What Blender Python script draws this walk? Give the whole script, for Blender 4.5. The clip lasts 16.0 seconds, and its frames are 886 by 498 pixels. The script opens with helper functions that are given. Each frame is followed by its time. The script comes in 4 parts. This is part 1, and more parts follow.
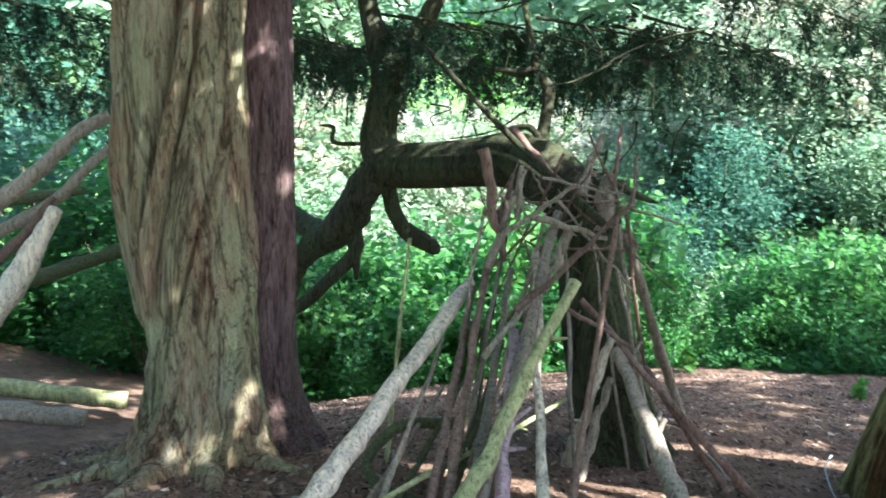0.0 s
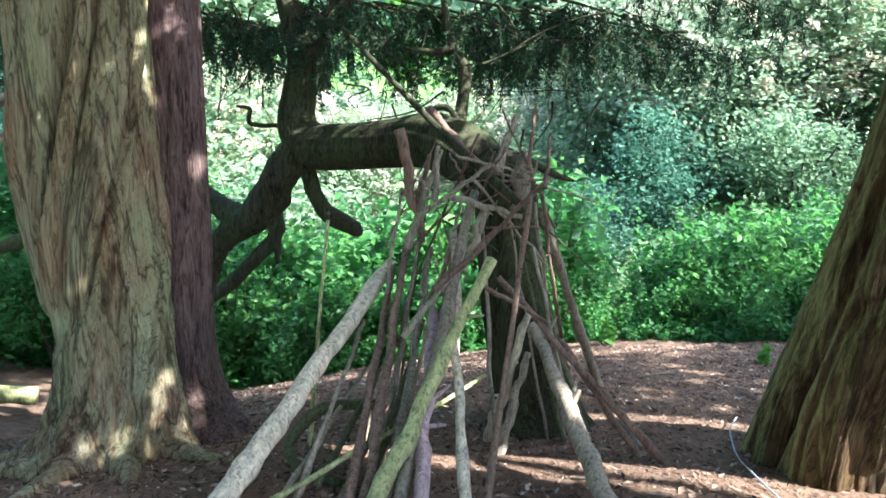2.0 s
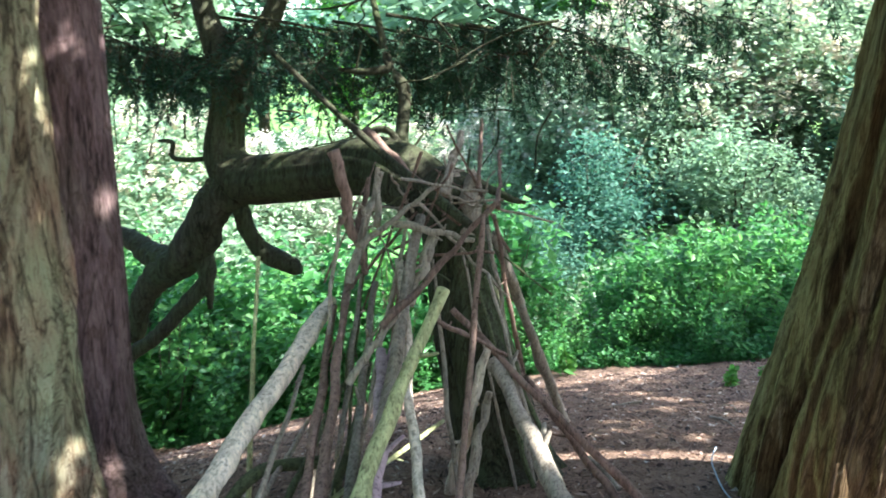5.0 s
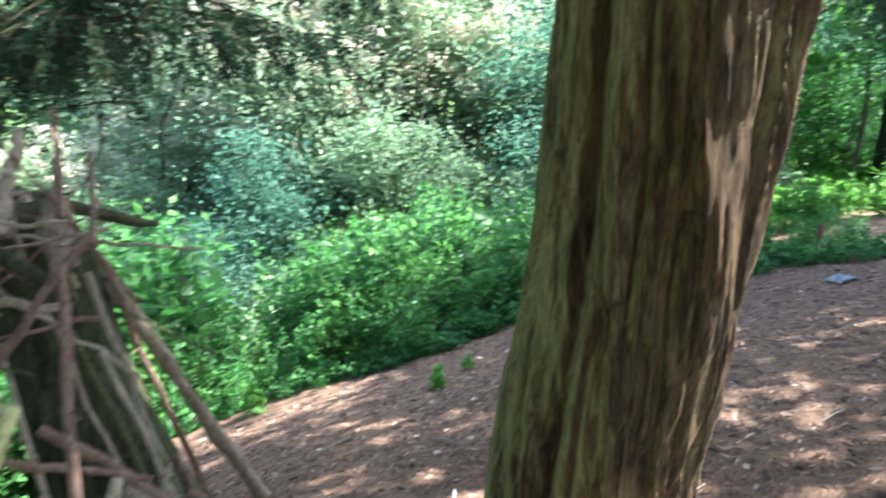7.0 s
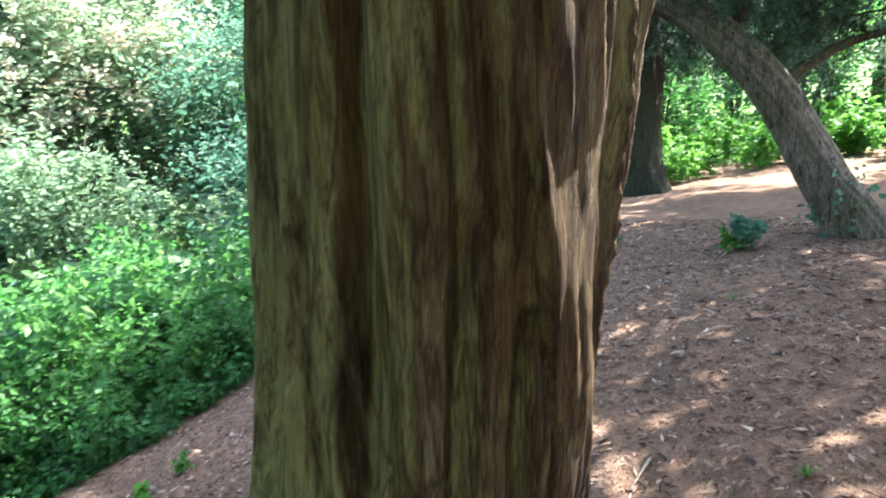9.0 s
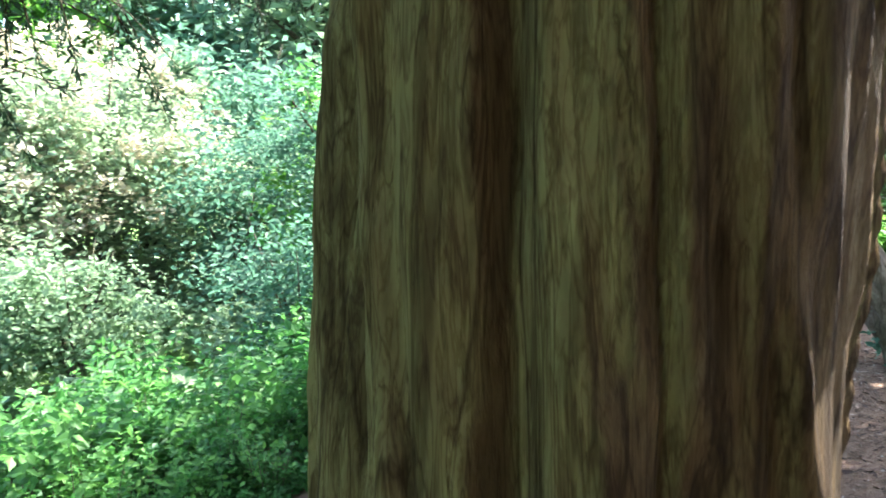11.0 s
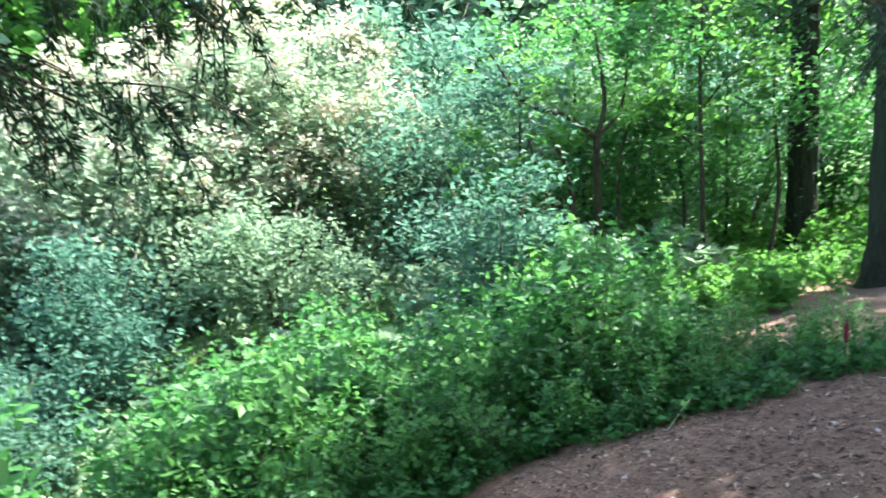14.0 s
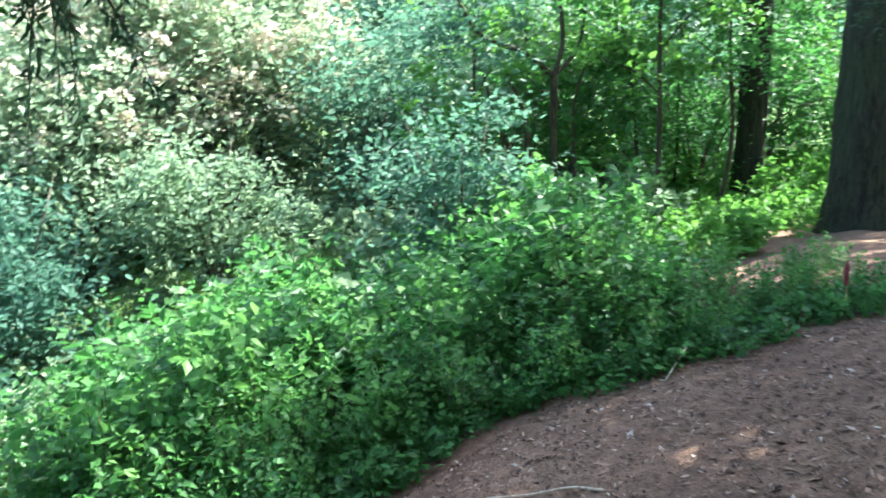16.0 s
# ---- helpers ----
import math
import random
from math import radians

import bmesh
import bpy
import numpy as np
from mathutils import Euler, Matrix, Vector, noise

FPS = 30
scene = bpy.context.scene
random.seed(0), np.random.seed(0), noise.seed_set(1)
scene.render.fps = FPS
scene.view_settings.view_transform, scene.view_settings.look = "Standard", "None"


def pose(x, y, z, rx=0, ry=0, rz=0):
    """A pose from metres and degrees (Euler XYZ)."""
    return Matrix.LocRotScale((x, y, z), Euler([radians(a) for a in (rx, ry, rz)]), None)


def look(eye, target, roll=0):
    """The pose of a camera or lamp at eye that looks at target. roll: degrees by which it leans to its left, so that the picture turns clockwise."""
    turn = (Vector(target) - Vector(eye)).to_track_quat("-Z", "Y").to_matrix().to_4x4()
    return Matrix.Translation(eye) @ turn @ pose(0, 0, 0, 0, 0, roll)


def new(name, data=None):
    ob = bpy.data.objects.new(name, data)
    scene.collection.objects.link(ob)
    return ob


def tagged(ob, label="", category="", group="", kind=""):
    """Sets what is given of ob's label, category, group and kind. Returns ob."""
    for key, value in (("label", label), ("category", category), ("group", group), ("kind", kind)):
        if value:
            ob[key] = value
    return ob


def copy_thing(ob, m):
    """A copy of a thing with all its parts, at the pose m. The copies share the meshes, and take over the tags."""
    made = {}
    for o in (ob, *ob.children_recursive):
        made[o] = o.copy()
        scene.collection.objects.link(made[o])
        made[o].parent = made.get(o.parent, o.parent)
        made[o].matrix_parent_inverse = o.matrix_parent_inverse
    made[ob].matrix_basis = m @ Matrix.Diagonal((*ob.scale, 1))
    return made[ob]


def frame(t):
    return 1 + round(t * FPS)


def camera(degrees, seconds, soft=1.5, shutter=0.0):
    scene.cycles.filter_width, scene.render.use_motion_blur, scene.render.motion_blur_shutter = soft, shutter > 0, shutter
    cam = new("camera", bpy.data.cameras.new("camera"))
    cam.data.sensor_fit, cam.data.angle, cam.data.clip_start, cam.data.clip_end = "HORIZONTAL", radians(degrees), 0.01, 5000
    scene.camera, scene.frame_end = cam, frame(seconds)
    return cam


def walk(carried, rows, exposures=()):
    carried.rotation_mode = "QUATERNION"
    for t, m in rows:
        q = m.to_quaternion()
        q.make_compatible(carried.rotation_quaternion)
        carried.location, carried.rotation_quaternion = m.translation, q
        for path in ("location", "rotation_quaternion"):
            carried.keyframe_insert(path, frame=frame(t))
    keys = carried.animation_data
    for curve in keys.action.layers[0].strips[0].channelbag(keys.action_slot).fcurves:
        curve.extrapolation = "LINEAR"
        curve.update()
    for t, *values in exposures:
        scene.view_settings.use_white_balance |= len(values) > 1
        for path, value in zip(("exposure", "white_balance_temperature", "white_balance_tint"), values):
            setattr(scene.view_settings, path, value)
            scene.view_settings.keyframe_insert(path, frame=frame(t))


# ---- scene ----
cam = camera(63.4, 16.0, soft=1.7, shutter=0.5)
PATH = [
    (0, (0.396, 0.346, 1.567), (-0.147, 2.181, 0.985), 3.9),
    (0.5, (0.445, 0.349, 1.567), (-0.002, 2.208, 0.979), 3.8),
    (1, (0.472, 0.349, 1.566), (0.086, 2.219, 0.97), 4.0),
    (1.5, (0.468, 0.348, 1.563), (0.112, 2.221, 0.958), 4.3),
    (2, (0.468, 0.35, 1.569), (0.12, 2.22, 0.952), 4.4),
    (2.5, (0.469, 0.354, 1.565), (0.124, 2.22, 0.933), 4.4),
    (3, (0.453, 0.357, 1.554), (0.115, 2.219, 0.909), 4.2),
    (3.2, (0.455, 0.363, 1.558), (0.116, 2.222, 0.902), 4.2),
    (5.3, (0.413, 0.884, 1.369), (0.257, 2.814, 0.868), 1.9),
    (5.5, (0.436, 0.987, 1.345), (0.359, 2.914, 0.813), 1.8),
    (6, (0.475, 1.357, 1.276), (0.744, 3.269, 0.755), 0.8),
    (6.5, (0.455, 1.664, 1.235), (0.917, 3.527, 0.674), 0.2),
    (7, (0.547, 1.974, 1.219), (1.219, 3.791, 0.723), -0.3),
    (7.5, (0.694, 2.258, 1.224), (1.703, 3.923, 0.765), 1.1),
    (8, (0.814, 2.587, 1.188), (2.046, 4.092, 0.72), -1.0),
    (8.5, (0.924, 2.844, 1.186), (2.218, 4.274, 0.654), -3.0),
    (9, (1.099, 3.064, 1.21), (2.444, 4.458, 0.715), -2.5),
    (9.5, (1.187, 3.203, 1.237), (2.658, 4.494, 0.825), -1.9),
    (9.7, (1.193, 3.316, 1.292), (2.702, 4.594, 0.994), -2.1),
    (12, (1.352, 3.613, 1.248), (2.632, 5.137, 1.05), -1.6),
    (12.5, (1.144, 3.693, 1.244), (2.374, 5.255, 1.032), -2.3),
    (13, (1.182, 4.022, 1.122), (2.173, 5.735, 0.835), -2.1),
    (13.5, (1.234, 4.267, 1.099), (2.22, 5.988, 0.836), -5.1),
    (14, (1.238, 4.361, 1.108), (2.245, 6.067, 0.829), -2.7),
    (14.5, (1.244, 4.501, 1.019), (2.491, 6.031, 0.698), 0.2),
    (15, (1.163, 4.723, 0.999), (2.471, 6.196, 0.654), -0.9),
    (15.5, (1.181, 4.89, 0.944), (2.429, 6.408, 0.572), -3.0),
    (16, (1.26, 5.132, 0.898), (2.419, 6.708, 0.478), -1.5),
]
walk(cam, [(t, look(eye, target, roll)) for t, eye, target, roll in PATH], [(0, 2.66, 5760, 7), (3.2, 2.66, 5760, 7), (6.5, 2.8, 5900, 9), (9, 3.06, 6200, 11), (12.4, 3.15, 6350, 11), (13.2, 2.72, 6120, 10), (16, 2.75, 6080, 9)])


def sun_way():
    b, e = radians(SUN_BEARING), radians(SUN_HEIGHT)
    return Vector((math.sin(b) * math.cos(e), math.cos(b) * math.cos(e), math.sin(e)))


# ---- light ----
SUN_BEARING, SUN_HEIGHT = 97.0, 49.0
world = bpy.data.worlds.new("sky")
scene.world = world
world.use_nodes = True
wn = world.node_tree.nodes
sky = wn.new("ShaderNodeTexSky")
sky.sky_type = "NISHITA"
sky.sun_disc = False
sky.sun_elevation, sky.sun_rotation = radians(SUN_HEIGHT), radians(SUN_BEARING)
sky.air_density, sky.dust_density = 1.2, 2.0
wn["Background"].inputs["Strength"].default_value = 0.15
world.node_tree.links.new(sky.outputs[0], wn["Background"].inputs["Color"])
sun = new("sun", bpy.data.lights.new("sun", "SUN"))
sun.data.energy, sun.data.angle, sun.data.color = 5.0, radians(0.53), (1.0, 0.96, 0.90)
sun.matrix_world = look(sun_way() * 60, (0, 0, 0))

# ---- materials ----


def nodes_of(name):
    m = bpy.data.materials.new(name)
    m.use_nodes = True
    nt = m.node_tree
    nt.nodes.clear()
    out = nt.nodes.new("ShaderNodeOutputMaterial")
    return m, nt, out


def ramp(nt, source, stops):
    r = nt.nodes.new("ShaderNodeValToRGB")
    while len(r.color_ramp.elements) < len(stops):
        r.color_ramp.elements.new(0.5)
    for e, (p, c) in zip(r.color_ramp.elements, stops):
        e.position, e.color = p, (*c, 1)
    nt.links.new(source, r.inputs[0])
    return r.outputs[0]


def noise_at(nt, scale, stretch=(1, 1, 1), detail=5, rough=0.6, move=(0, 0, 0), twist=0.0):
    tc = nt.nodes.new("ShaderNodeTexCoord")
    mp = nt.nodes.new("ShaderNodeMapping")
    mp.inputs["Scale"].default_value = stretch
    mp.inputs["Location"].default_value = move
    n = nt.nodes.new("ShaderNodeTexNoise")
    n.inputs["Scale"].default_value = scale
    n.inputs["Detail"].default_value = detail
    n.inputs["Roughness"].default_value = rough
    n.inputs["Distortion"].default_value = twist
    nt.links.new(tc.outputs["Object"], mp.inputs[0])
    nt.links.new(mp.outputs[0], n.inputs["Vector"])
    return n.outputs[0]


def mix(nt, fac, a, b, kind="MIX"):
    m = nt.nodes.new("ShaderNodeMix")
    m.data_type, m.blend_type = "RGBA", kind
    for socket, value in ((m.inputs[0], fac), (m.inputs[6], a), (m.inputs[7], b)):
        if isinstance(value, (int, float)):
            socket.default_value = value
        elif isinstance(value, tuple):
            socket.default_value = (*value, 1)
        else:
            nt.links.new(value, socket)
    return m.outputs[2]


def bump(nt, height, strength, distance):
    b = nt.nodes.new("ShaderNodeBump")
    b.inputs["Strength"].default_value = strength
    b.inputs["Distance"].default_value = distance
    nt.links.new(height, b.inputs["Height"])
    return b.outputs[0]


def principled(nt, out, colour, rough=0.85, normal=None, spec=0.3):
    p = nt.nodes.new("ShaderNodeBsdfPrincipled")
    if isinstance(colour, tuple):
        p.inputs["Base Color"].default_value = (*colour, 1)
    else:
        nt.links.new(colour, p.inputs["Base Color"])
    p.inputs["Roughness"].default_value = rough
    p.inputs["Specular IOR Level"].default_value = spec
    if normal is not None:
        nt.links.new(normal, p.inputs["Normal"])
    nt.links.new(p.outputs[0], out.inputs[0])
    return p


def bark(name, stops, moss=(0.10, 0.13, 0.035), moss_from=0.6, streak=(1, 1, 0.2), scale=13, relief=0.05, seed=0.0, lines=((0.5, 0.02, 0.3), (1.2, 0.035, 0.48), (2.6, 0.06, 0.62)), stain=None, moss_lit_side=None):
    m, nt, out = nodes_of(name)
    grain = noise_at(nt, scale, streak, 10, 0.72, (seed, 0, 0), 0.6)
    fine = noise_at(nt, scale * 3.5, (1, 1, 0.22), 8, 0.75, (0, seed, 0), 0.5)
    broad = noise_at(nt, 2.4, (1, 1, 0.5), 4, 0.6, (seed, seed, 0))
    c = ramp(nt, grain, stops)
    f = ramp(nt, fine, [(0.3, (0.45, 0.43, 0.42)), (0.62, (1.15, 1.15, 1.15))])
    c = mix(nt, 0.8, c, f, "MULTIPLY")
    if stain:
        patch = noise_at(nt, 1.7, (1, 1, 0.3), 4, 0.6, (seed + 7, 2, 0))
        c = mix(nt, ramp(nt, patch, [(0.48, (0, 0, 0)), (0.6, (0.75, 0.75, 0.75))]), c, mix(nt, fine, tuple(v * 0.5 for v in stain), tuple(v * 1.5 for v in stain)))
    if moss_lit_side:
        # moss gathers on one side; its bright tone also paints the skylight falling there
        geo = nt.nodes.new("ShaderNodeNewGeometry")
        dot = nt.nodes.new("ShaderNodeVectorMath")
        dot.operation = "DOT_PRODUCT"
        dot.inputs[1].default_value = moss_lit_side
        nt.links.new(geo.outputs["Normal"], dot.inputs[0])
        add = nt.nodes.new("ShaderNodeMath")
        nt.links.new(broad, add.inputs[0])
        nt.links.new(dot.outputs["Value"], add.inputs[1])
        broad = add.outputs[0]
    mossy = ramp(nt, broad, [(moss_from - 0.2, (0, 0, 0)), (moss_from + 0.2, (0.85, 0.85, 0.85))])
    c = mix(nt, mossy, c, mix(nt, fine, tuple(v * 0.6 for v in moss), tuple(v * 1.5 for v in moss)))
    # dark lines paint the shade of bark cracks into the colour
    for share, wide, deep in lines:
        size = scale * share
        line = noise_at(nt, size, (1, 1, 0.10), 4, 0.55, (seed * 2, seed, size), 0.8)
        c = mix(nt, 1.0, c, ramp(nt, line, [(0.5 - wide, (1, 1, 1)), (0.5, (deep, deep * 0.9, deep * 0.85)), (0.5 + wide, (1, 1, 1))]), "MULTIPLY")
    h = mix(nt, 0.45, grain, fine)
    principled(nt, out, c, 0.88, bump(nt, h, 1.0, relief), 0.2)
    return m


def leaf(name, dark, light, through_colour, share=0.45, rough=0.55, gloss=0.2):
    m, nt, out = nodes_of(name)
    geo = nt.nodes.new("ShaderNodeNewGeometry")
    info = nt.nodes.new("ShaderNodeObjectInfo")
    c = ramp(nt, geo.outputs["Random Per Island"], [(0.0, dark), (0.75, light), (1.0, tuple(v * 1.35 for v in light))])
    tint = ramp(nt, info.outputs["Random"], [(0.0, (0.75, 0.85, 0.8)), (1.0, (1.15, 1.1, 0.9))])
    c = mix(nt, 0.8, c, tint, "MULTIPLY")
    p = nt.nodes.new("ShaderNodeBsdfPrincipled")
    nt.links.new(c, p.inputs["Base Color"])
    p.inputs["Roughness"].default_value = rough
    p.inputs["Specular IOR Level"].default_value = gloss
    t = nt.nodes.new("ShaderNodeBsdfTranslucent")
    nt.links.new(mix(nt, 0.5, c, through_colour), t.inputs[0])
    s = nt.nodes.new("ShaderNodeMixShader")
    s.inputs[0].default_value = share
    nt.links.new(p.outputs[0], s.inputs[1])
    nt.links.new(t.outputs[0], s.inputs[2])
    nt.links.new(s.outputs[0], out.inputs[0])
    return m


def floor_material():
    m, nt, out = nodes_of("forest_floor")
    broad = noise_at(nt, 0.9, (1, 1, 1), 5, 0.6)
    mid = noise_at(nt, 9, (1, 1, 1), 8, 0.7)
    fine = noise_at(nt, 60, (1, 1, 1), 6, 0.75)
    c = ramp(nt, mid, [(0.32, (0.03, 0.018, 0.013)), (0.5, (0.135, 0.082, 0.055)), (0.70, (0.26, 0.168, 0.118))])
    c = mix(nt, ramp(nt, fine, [(0.35, (0, 0, 0)), (0.7, (0.9, 0.9, 0.9))]), c, (0.27, 0.19, 0.138))
    c = mix(nt, 0.7, c, ramp(nt, broad, [(0.35, (0.72, 0.66, 0.64)), (0.65, (1.15, 1.1, 1.02))]), "MULTIPLY")
    tc = nt.nodes.new("ShaderNodeTexCoord")
    xyz = nt.nodes.new("ShaderNodeSeparateXYZ")
    nt.links.new(tc.outputs["Object"], xyz.inputs[0])
    edge = nt.nodes.new("ShaderNodeMath")
    edge.operation = "MULTIPLY_ADD"
    nt.links.new(broad, edge.inputs[0])
    edge.inputs[1].default_value = 3.0
    nt.links.new(xyz.outputs["Y"], edge.inputs[2])
    far = nt.nodes.new("ShaderNodeMapRange")
    far.inputs["From Min"].default_value, far.inputs["From Max"].default_value = 12.2, 13.4
    nt.links.new(edge.outputs[0], far.inputs["Value"])
    c = mix(nt, far.outputs[0], c, mix(nt, fine, (0.05, 0.10, 0.025), (0.14, 0.24, 0.06)))
    principled(nt, out, c, 0.95, bump(nt, mix(nt, 0.5, mid, fine), 1.0, 0.03), 0.1)
    return m


def plain(name, colour, rough=0.8, scale=30.0, vary=0.35, stretch=(1, 1, 1), relief=0.004):
    m, nt, out = nodes_of(name)
    n = noise_at(nt, scale, stretch, 6, 0.65)
    info = nt.nodes.new("ShaderNodeObjectInfo")
    c = ramp(nt, n, [(0.25, tuple(v * (1 - vary) for v in colour)), (0.75, tuple(v * (1 + vary) for v in colour))])
    c = mix(nt, 0.6, c, ramp(nt, info.outputs["Random"], [(0, (0.7, 0.7, 0.7)), (1, (1.25, 1.22, 1.2))]), "MULTIPLY")
    fleck = noise_at(nt, scale * 2.3, stretch, 4, 0.7, (3, 1, 0), 0.8)
    c = mix(nt, 0.85, c, ramp(nt, fleck, [(0.36, (0.35, 0.33, 0.32)), (0.5, (1, 1, 1)), (0.7, (1.2, 1.18, 1.15))]), "MULTIPLY")
    principled(nt, out, c, rough, bump(nt, mix(nt, 0.5, n, fleck), 0.9, relief * 2), 0.2)
    return m


# moss tone raised so the glade-facing side of this trunk reads as lit
BARK_RIGHT = bark("yew_bark_mossy", [(0.28, (0.028, 0.018, 0.010)), (0.44, (0.09, 0.058, 0.028)), (0.57, (0.18, 0.132, 0.068)), (0.78, (0.48, 0.41, 0.28))], (0.42, 0.41, 0.17), 0.57, seed=1.7, lines=((0.3, 0.03, 0.42), (0.9, 0.03, 0.5), (2.2, 0.045, 0.6), (4.5, 0.06, 0.7)), stain=(0.145, 0.09, 0.036), moss_lit_side=(-0.25, 0.30, 0))
BARK_LEFT = bark("bark_pale", [(0.36, (0.11, 0.045, 0.03)), (0.45, (0.29, 0.165, 0.10)), (0.53, (0.37, 0.295, 0.19)), (0.64, (0.48, 0.415, 0.29)), (0.78, (0.58, 0.52, 0.39))], (0.30, 0.34, 0.18), 0.56, streak=(1, 1, 0.1), scale=8, seed=4.1, lines=((0.6, 0.035, 0.3), (1.6, 0.03, 0.42), (3.4, 0.03, 0.6)), stain=(0.26, 0.14, 0.085))
BARK_STEM = bark("bark_purple_brown", [(0.25, (0.07, 0.042, 0.04)), (0.5, (0.20, 0.13, 0.12)), (0.8, (0.31, 0.22, 0.19))], (0.16, 0.14, 0.09), 0.75, seed=6.0)
BARK_DARK = bark("yew_bark_dark", [(0.25, (0.018, 0.013, 0.010)), (0.5, (0.065, 0.048, 0.036)), (0.8, (0.14, 0.11, 0.08))], (0.06, 0.075, 0.025), 0.55, relief=0.012, seed=2.2)
BARK_GREY = bark("grey_bark", [(0.25, (0.05, 0.043, 0.035)), (0.5, (0.15, 0.125, 0.10)), (0.8, (0.30, 0.26, 0.21))], (0.10, 0.12, 0.045), 0.6, relief=0.012, seed=3.3)
BARK_YEW = bark("yew_bark_olive", [(0.25, (0.018, 0.013, 0.010)), (0.5, (0.062, 0.050, 0.036)), (0.8, (0.14, 0.115, 0.08))], (0.062, 0.078, 0.030), 0.42, relief=0.02, seed=5.2)
BARK_FIR = bark("fir_bark", [(0.25, (0.010, 0.009, 0.007)), (0.5, (0.026, 0.023, 0.017)), (0.8, (0.06, 0.055, 0.04))], (0.03, 0.04, 0.018), 0.42, relief=0.02, seed=8.2)
LEAF_GREEN = leaf("leaf_green", (0.020, 0.066, 0.025), (0.064, 0.186, 0.052), (0.14, 0.44, 0.09), 0.42, 0.5, 0.3)
# blue-green raised so that far foliage carries a bluish haze in its colour
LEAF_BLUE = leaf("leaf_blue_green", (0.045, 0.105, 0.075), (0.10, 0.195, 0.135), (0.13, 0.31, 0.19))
# the next two leaf colours are lifted to carry distant haze and sun
LEAF_HAZE = leaf("leaf_haze_pale", (0.10, 0.175, 0.11), (0.24, 0.33, 0.21), (0.30, 0.46, 0.25))
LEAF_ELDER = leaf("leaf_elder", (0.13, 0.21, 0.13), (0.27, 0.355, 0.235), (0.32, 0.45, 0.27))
LEAF_SUN = leaf("leaf_yellow_green", (0.05, 0.14, 0.03), (0.105, 0.25, 0.05), (0.22, 0.52, 0.08))
LEAF_BANK = leaf("leaf_fresh_green", (0.044, 0.132, 0.038), (0.098, 0.235, 0.062), (0.205, 0.50, 0.105), 0.45, 0.52, 0.25)
LEAF_YEW = leaf("yew_needles", (0.014, 0.036, 0.020), (0.035, 0.075, 0.040), (0.05, 0.12, 0.05), 0.25)
BLOSSOM = leaf("blossom_cream", (0.50, 0.46, 0.37), (0.60, 0.55, 0.46), (0.60, 0.55, 0.46), 0.3)
FLOOR = floor_material()
WOODS = [plain("stick_bleached", (0.62, 0.52, 0.385), 0.8, 22, 0.45, (1, 1, 0.15)),
         plain("stick_grey", (0.29, 0.24, 0.18), 0.85, 30, 0.4, (1, 1, 0.15)),
         plain("stick_brown", (0.185, 0.12, 0.09), 0.85, 34, 0.45, (1, 1, 0.2)),
         plain("stick_green", (0.36, 0.36, 0.17), 0.8, 25, 0.55, (1, 1, 0.2)),
         plain("stick_purple", (0.37, 0.265, 0.27), 0.7, 22, 0.3, (1, 1, 0.2)),
         plain("stick_mossy", (0.095, 0.105, 0.05), 0.95, 34, 0.45)]
BRICK = plain("brick_buff_brown", (0.24, 0.17, 0.09), 0.9, 26, 0.4)
MORTAR = plain("mortar", (0.36, 0.31, 0.26), 0.95, 60, 0.25)

# ---- builders ----
rng = np.random.default_rng(11)


def mesh_from(name, verts, faces, material, smooth=True):
    me = bpy.data.meshes.new(name)
    verts = np.asarray(verts, dtype=np.float64)
    faces = np.asarray(faces)
    n, k = faces.shape
    me.vertices.add(len(verts))
    me.vertices.foreach_set("co", verts.ravel())
    me.loops.add(n * k)
    me.loops.foreach_set("vertex_index", faces.ravel().astype(np.int32))
    me.polygons.add(n)
    me.polygons.foreach_set("loop_start", np.arange(0, n * k, k, dtype=np.int32))
    me.polygons.foreach_set("use_smooth", np.full(n, smooth))
    me.materials.append(material)
    me.update(calc_edges=True)
    return me


def thing(name, at, label, category, group="", kind=""):
    ob = new(name)
    ob.location = at
    ob.empty_display_size = 0.2
    return tagged(ob, label, category, group, kind)


def part(name, me, parent, label=""):
    ob = new(name, me)
    ob.parent = parent
    if label:
        tagged(ob, label)
    return ob


def solid(name, me, label, category, group="", kind="", at=(0, 0, 0)):
    ob = new(name, me)
    ob.location = at
    return tagged(ob, label, category, group, kind)


def ground_z(x, y):
    """Height of the forest floor: a slope that falls away from the starting place."""
    x, y = np.clip(np.asarray(x, dtype=float), -3.5, 13), np.clip(np.asarray(y, dtype=float), -1.5, 12.5)
    u = np.maximum(0, 2.5 - x)
    return - 0.04192 + 0.00395 * x - 0.15972 * y - 0.00498 * x * x + 0.03798 * x * y - 0.0201 * y * y - 0.0086 * u * u + 0.01241 * u * y - 0.00117 * x * x * y - 0.00017 * x * y * y + 0.00051 * y * y * y


def value_noise(u, v, cells, seed):
    """Smooth noise on u (periodic over 0 to 1) and v, with cells round the turn."""
    table = np.random.default_rng(seed).random((cells, 256))
    a, b = (u % 1.0) * cells, v % 256
    i, j = np.floor(a).astype(int), np.floor(b).astype(int)
    fa, fb = a - i, b - j
    fa, fb = fa * fa * (3 - 2 * fa), fb * fb * (3 - 2 * fb)
    i, j, i1, j1 = i % cells, j % 256, (i + 1) % cells, (j + 1) % 256
    return (table[i, j] * (1 - fa) + table[i1, j] * fa) * (1 - fb) + (table[i, j1] * (1 - fa) + table[i1, j1] * fa) * fb


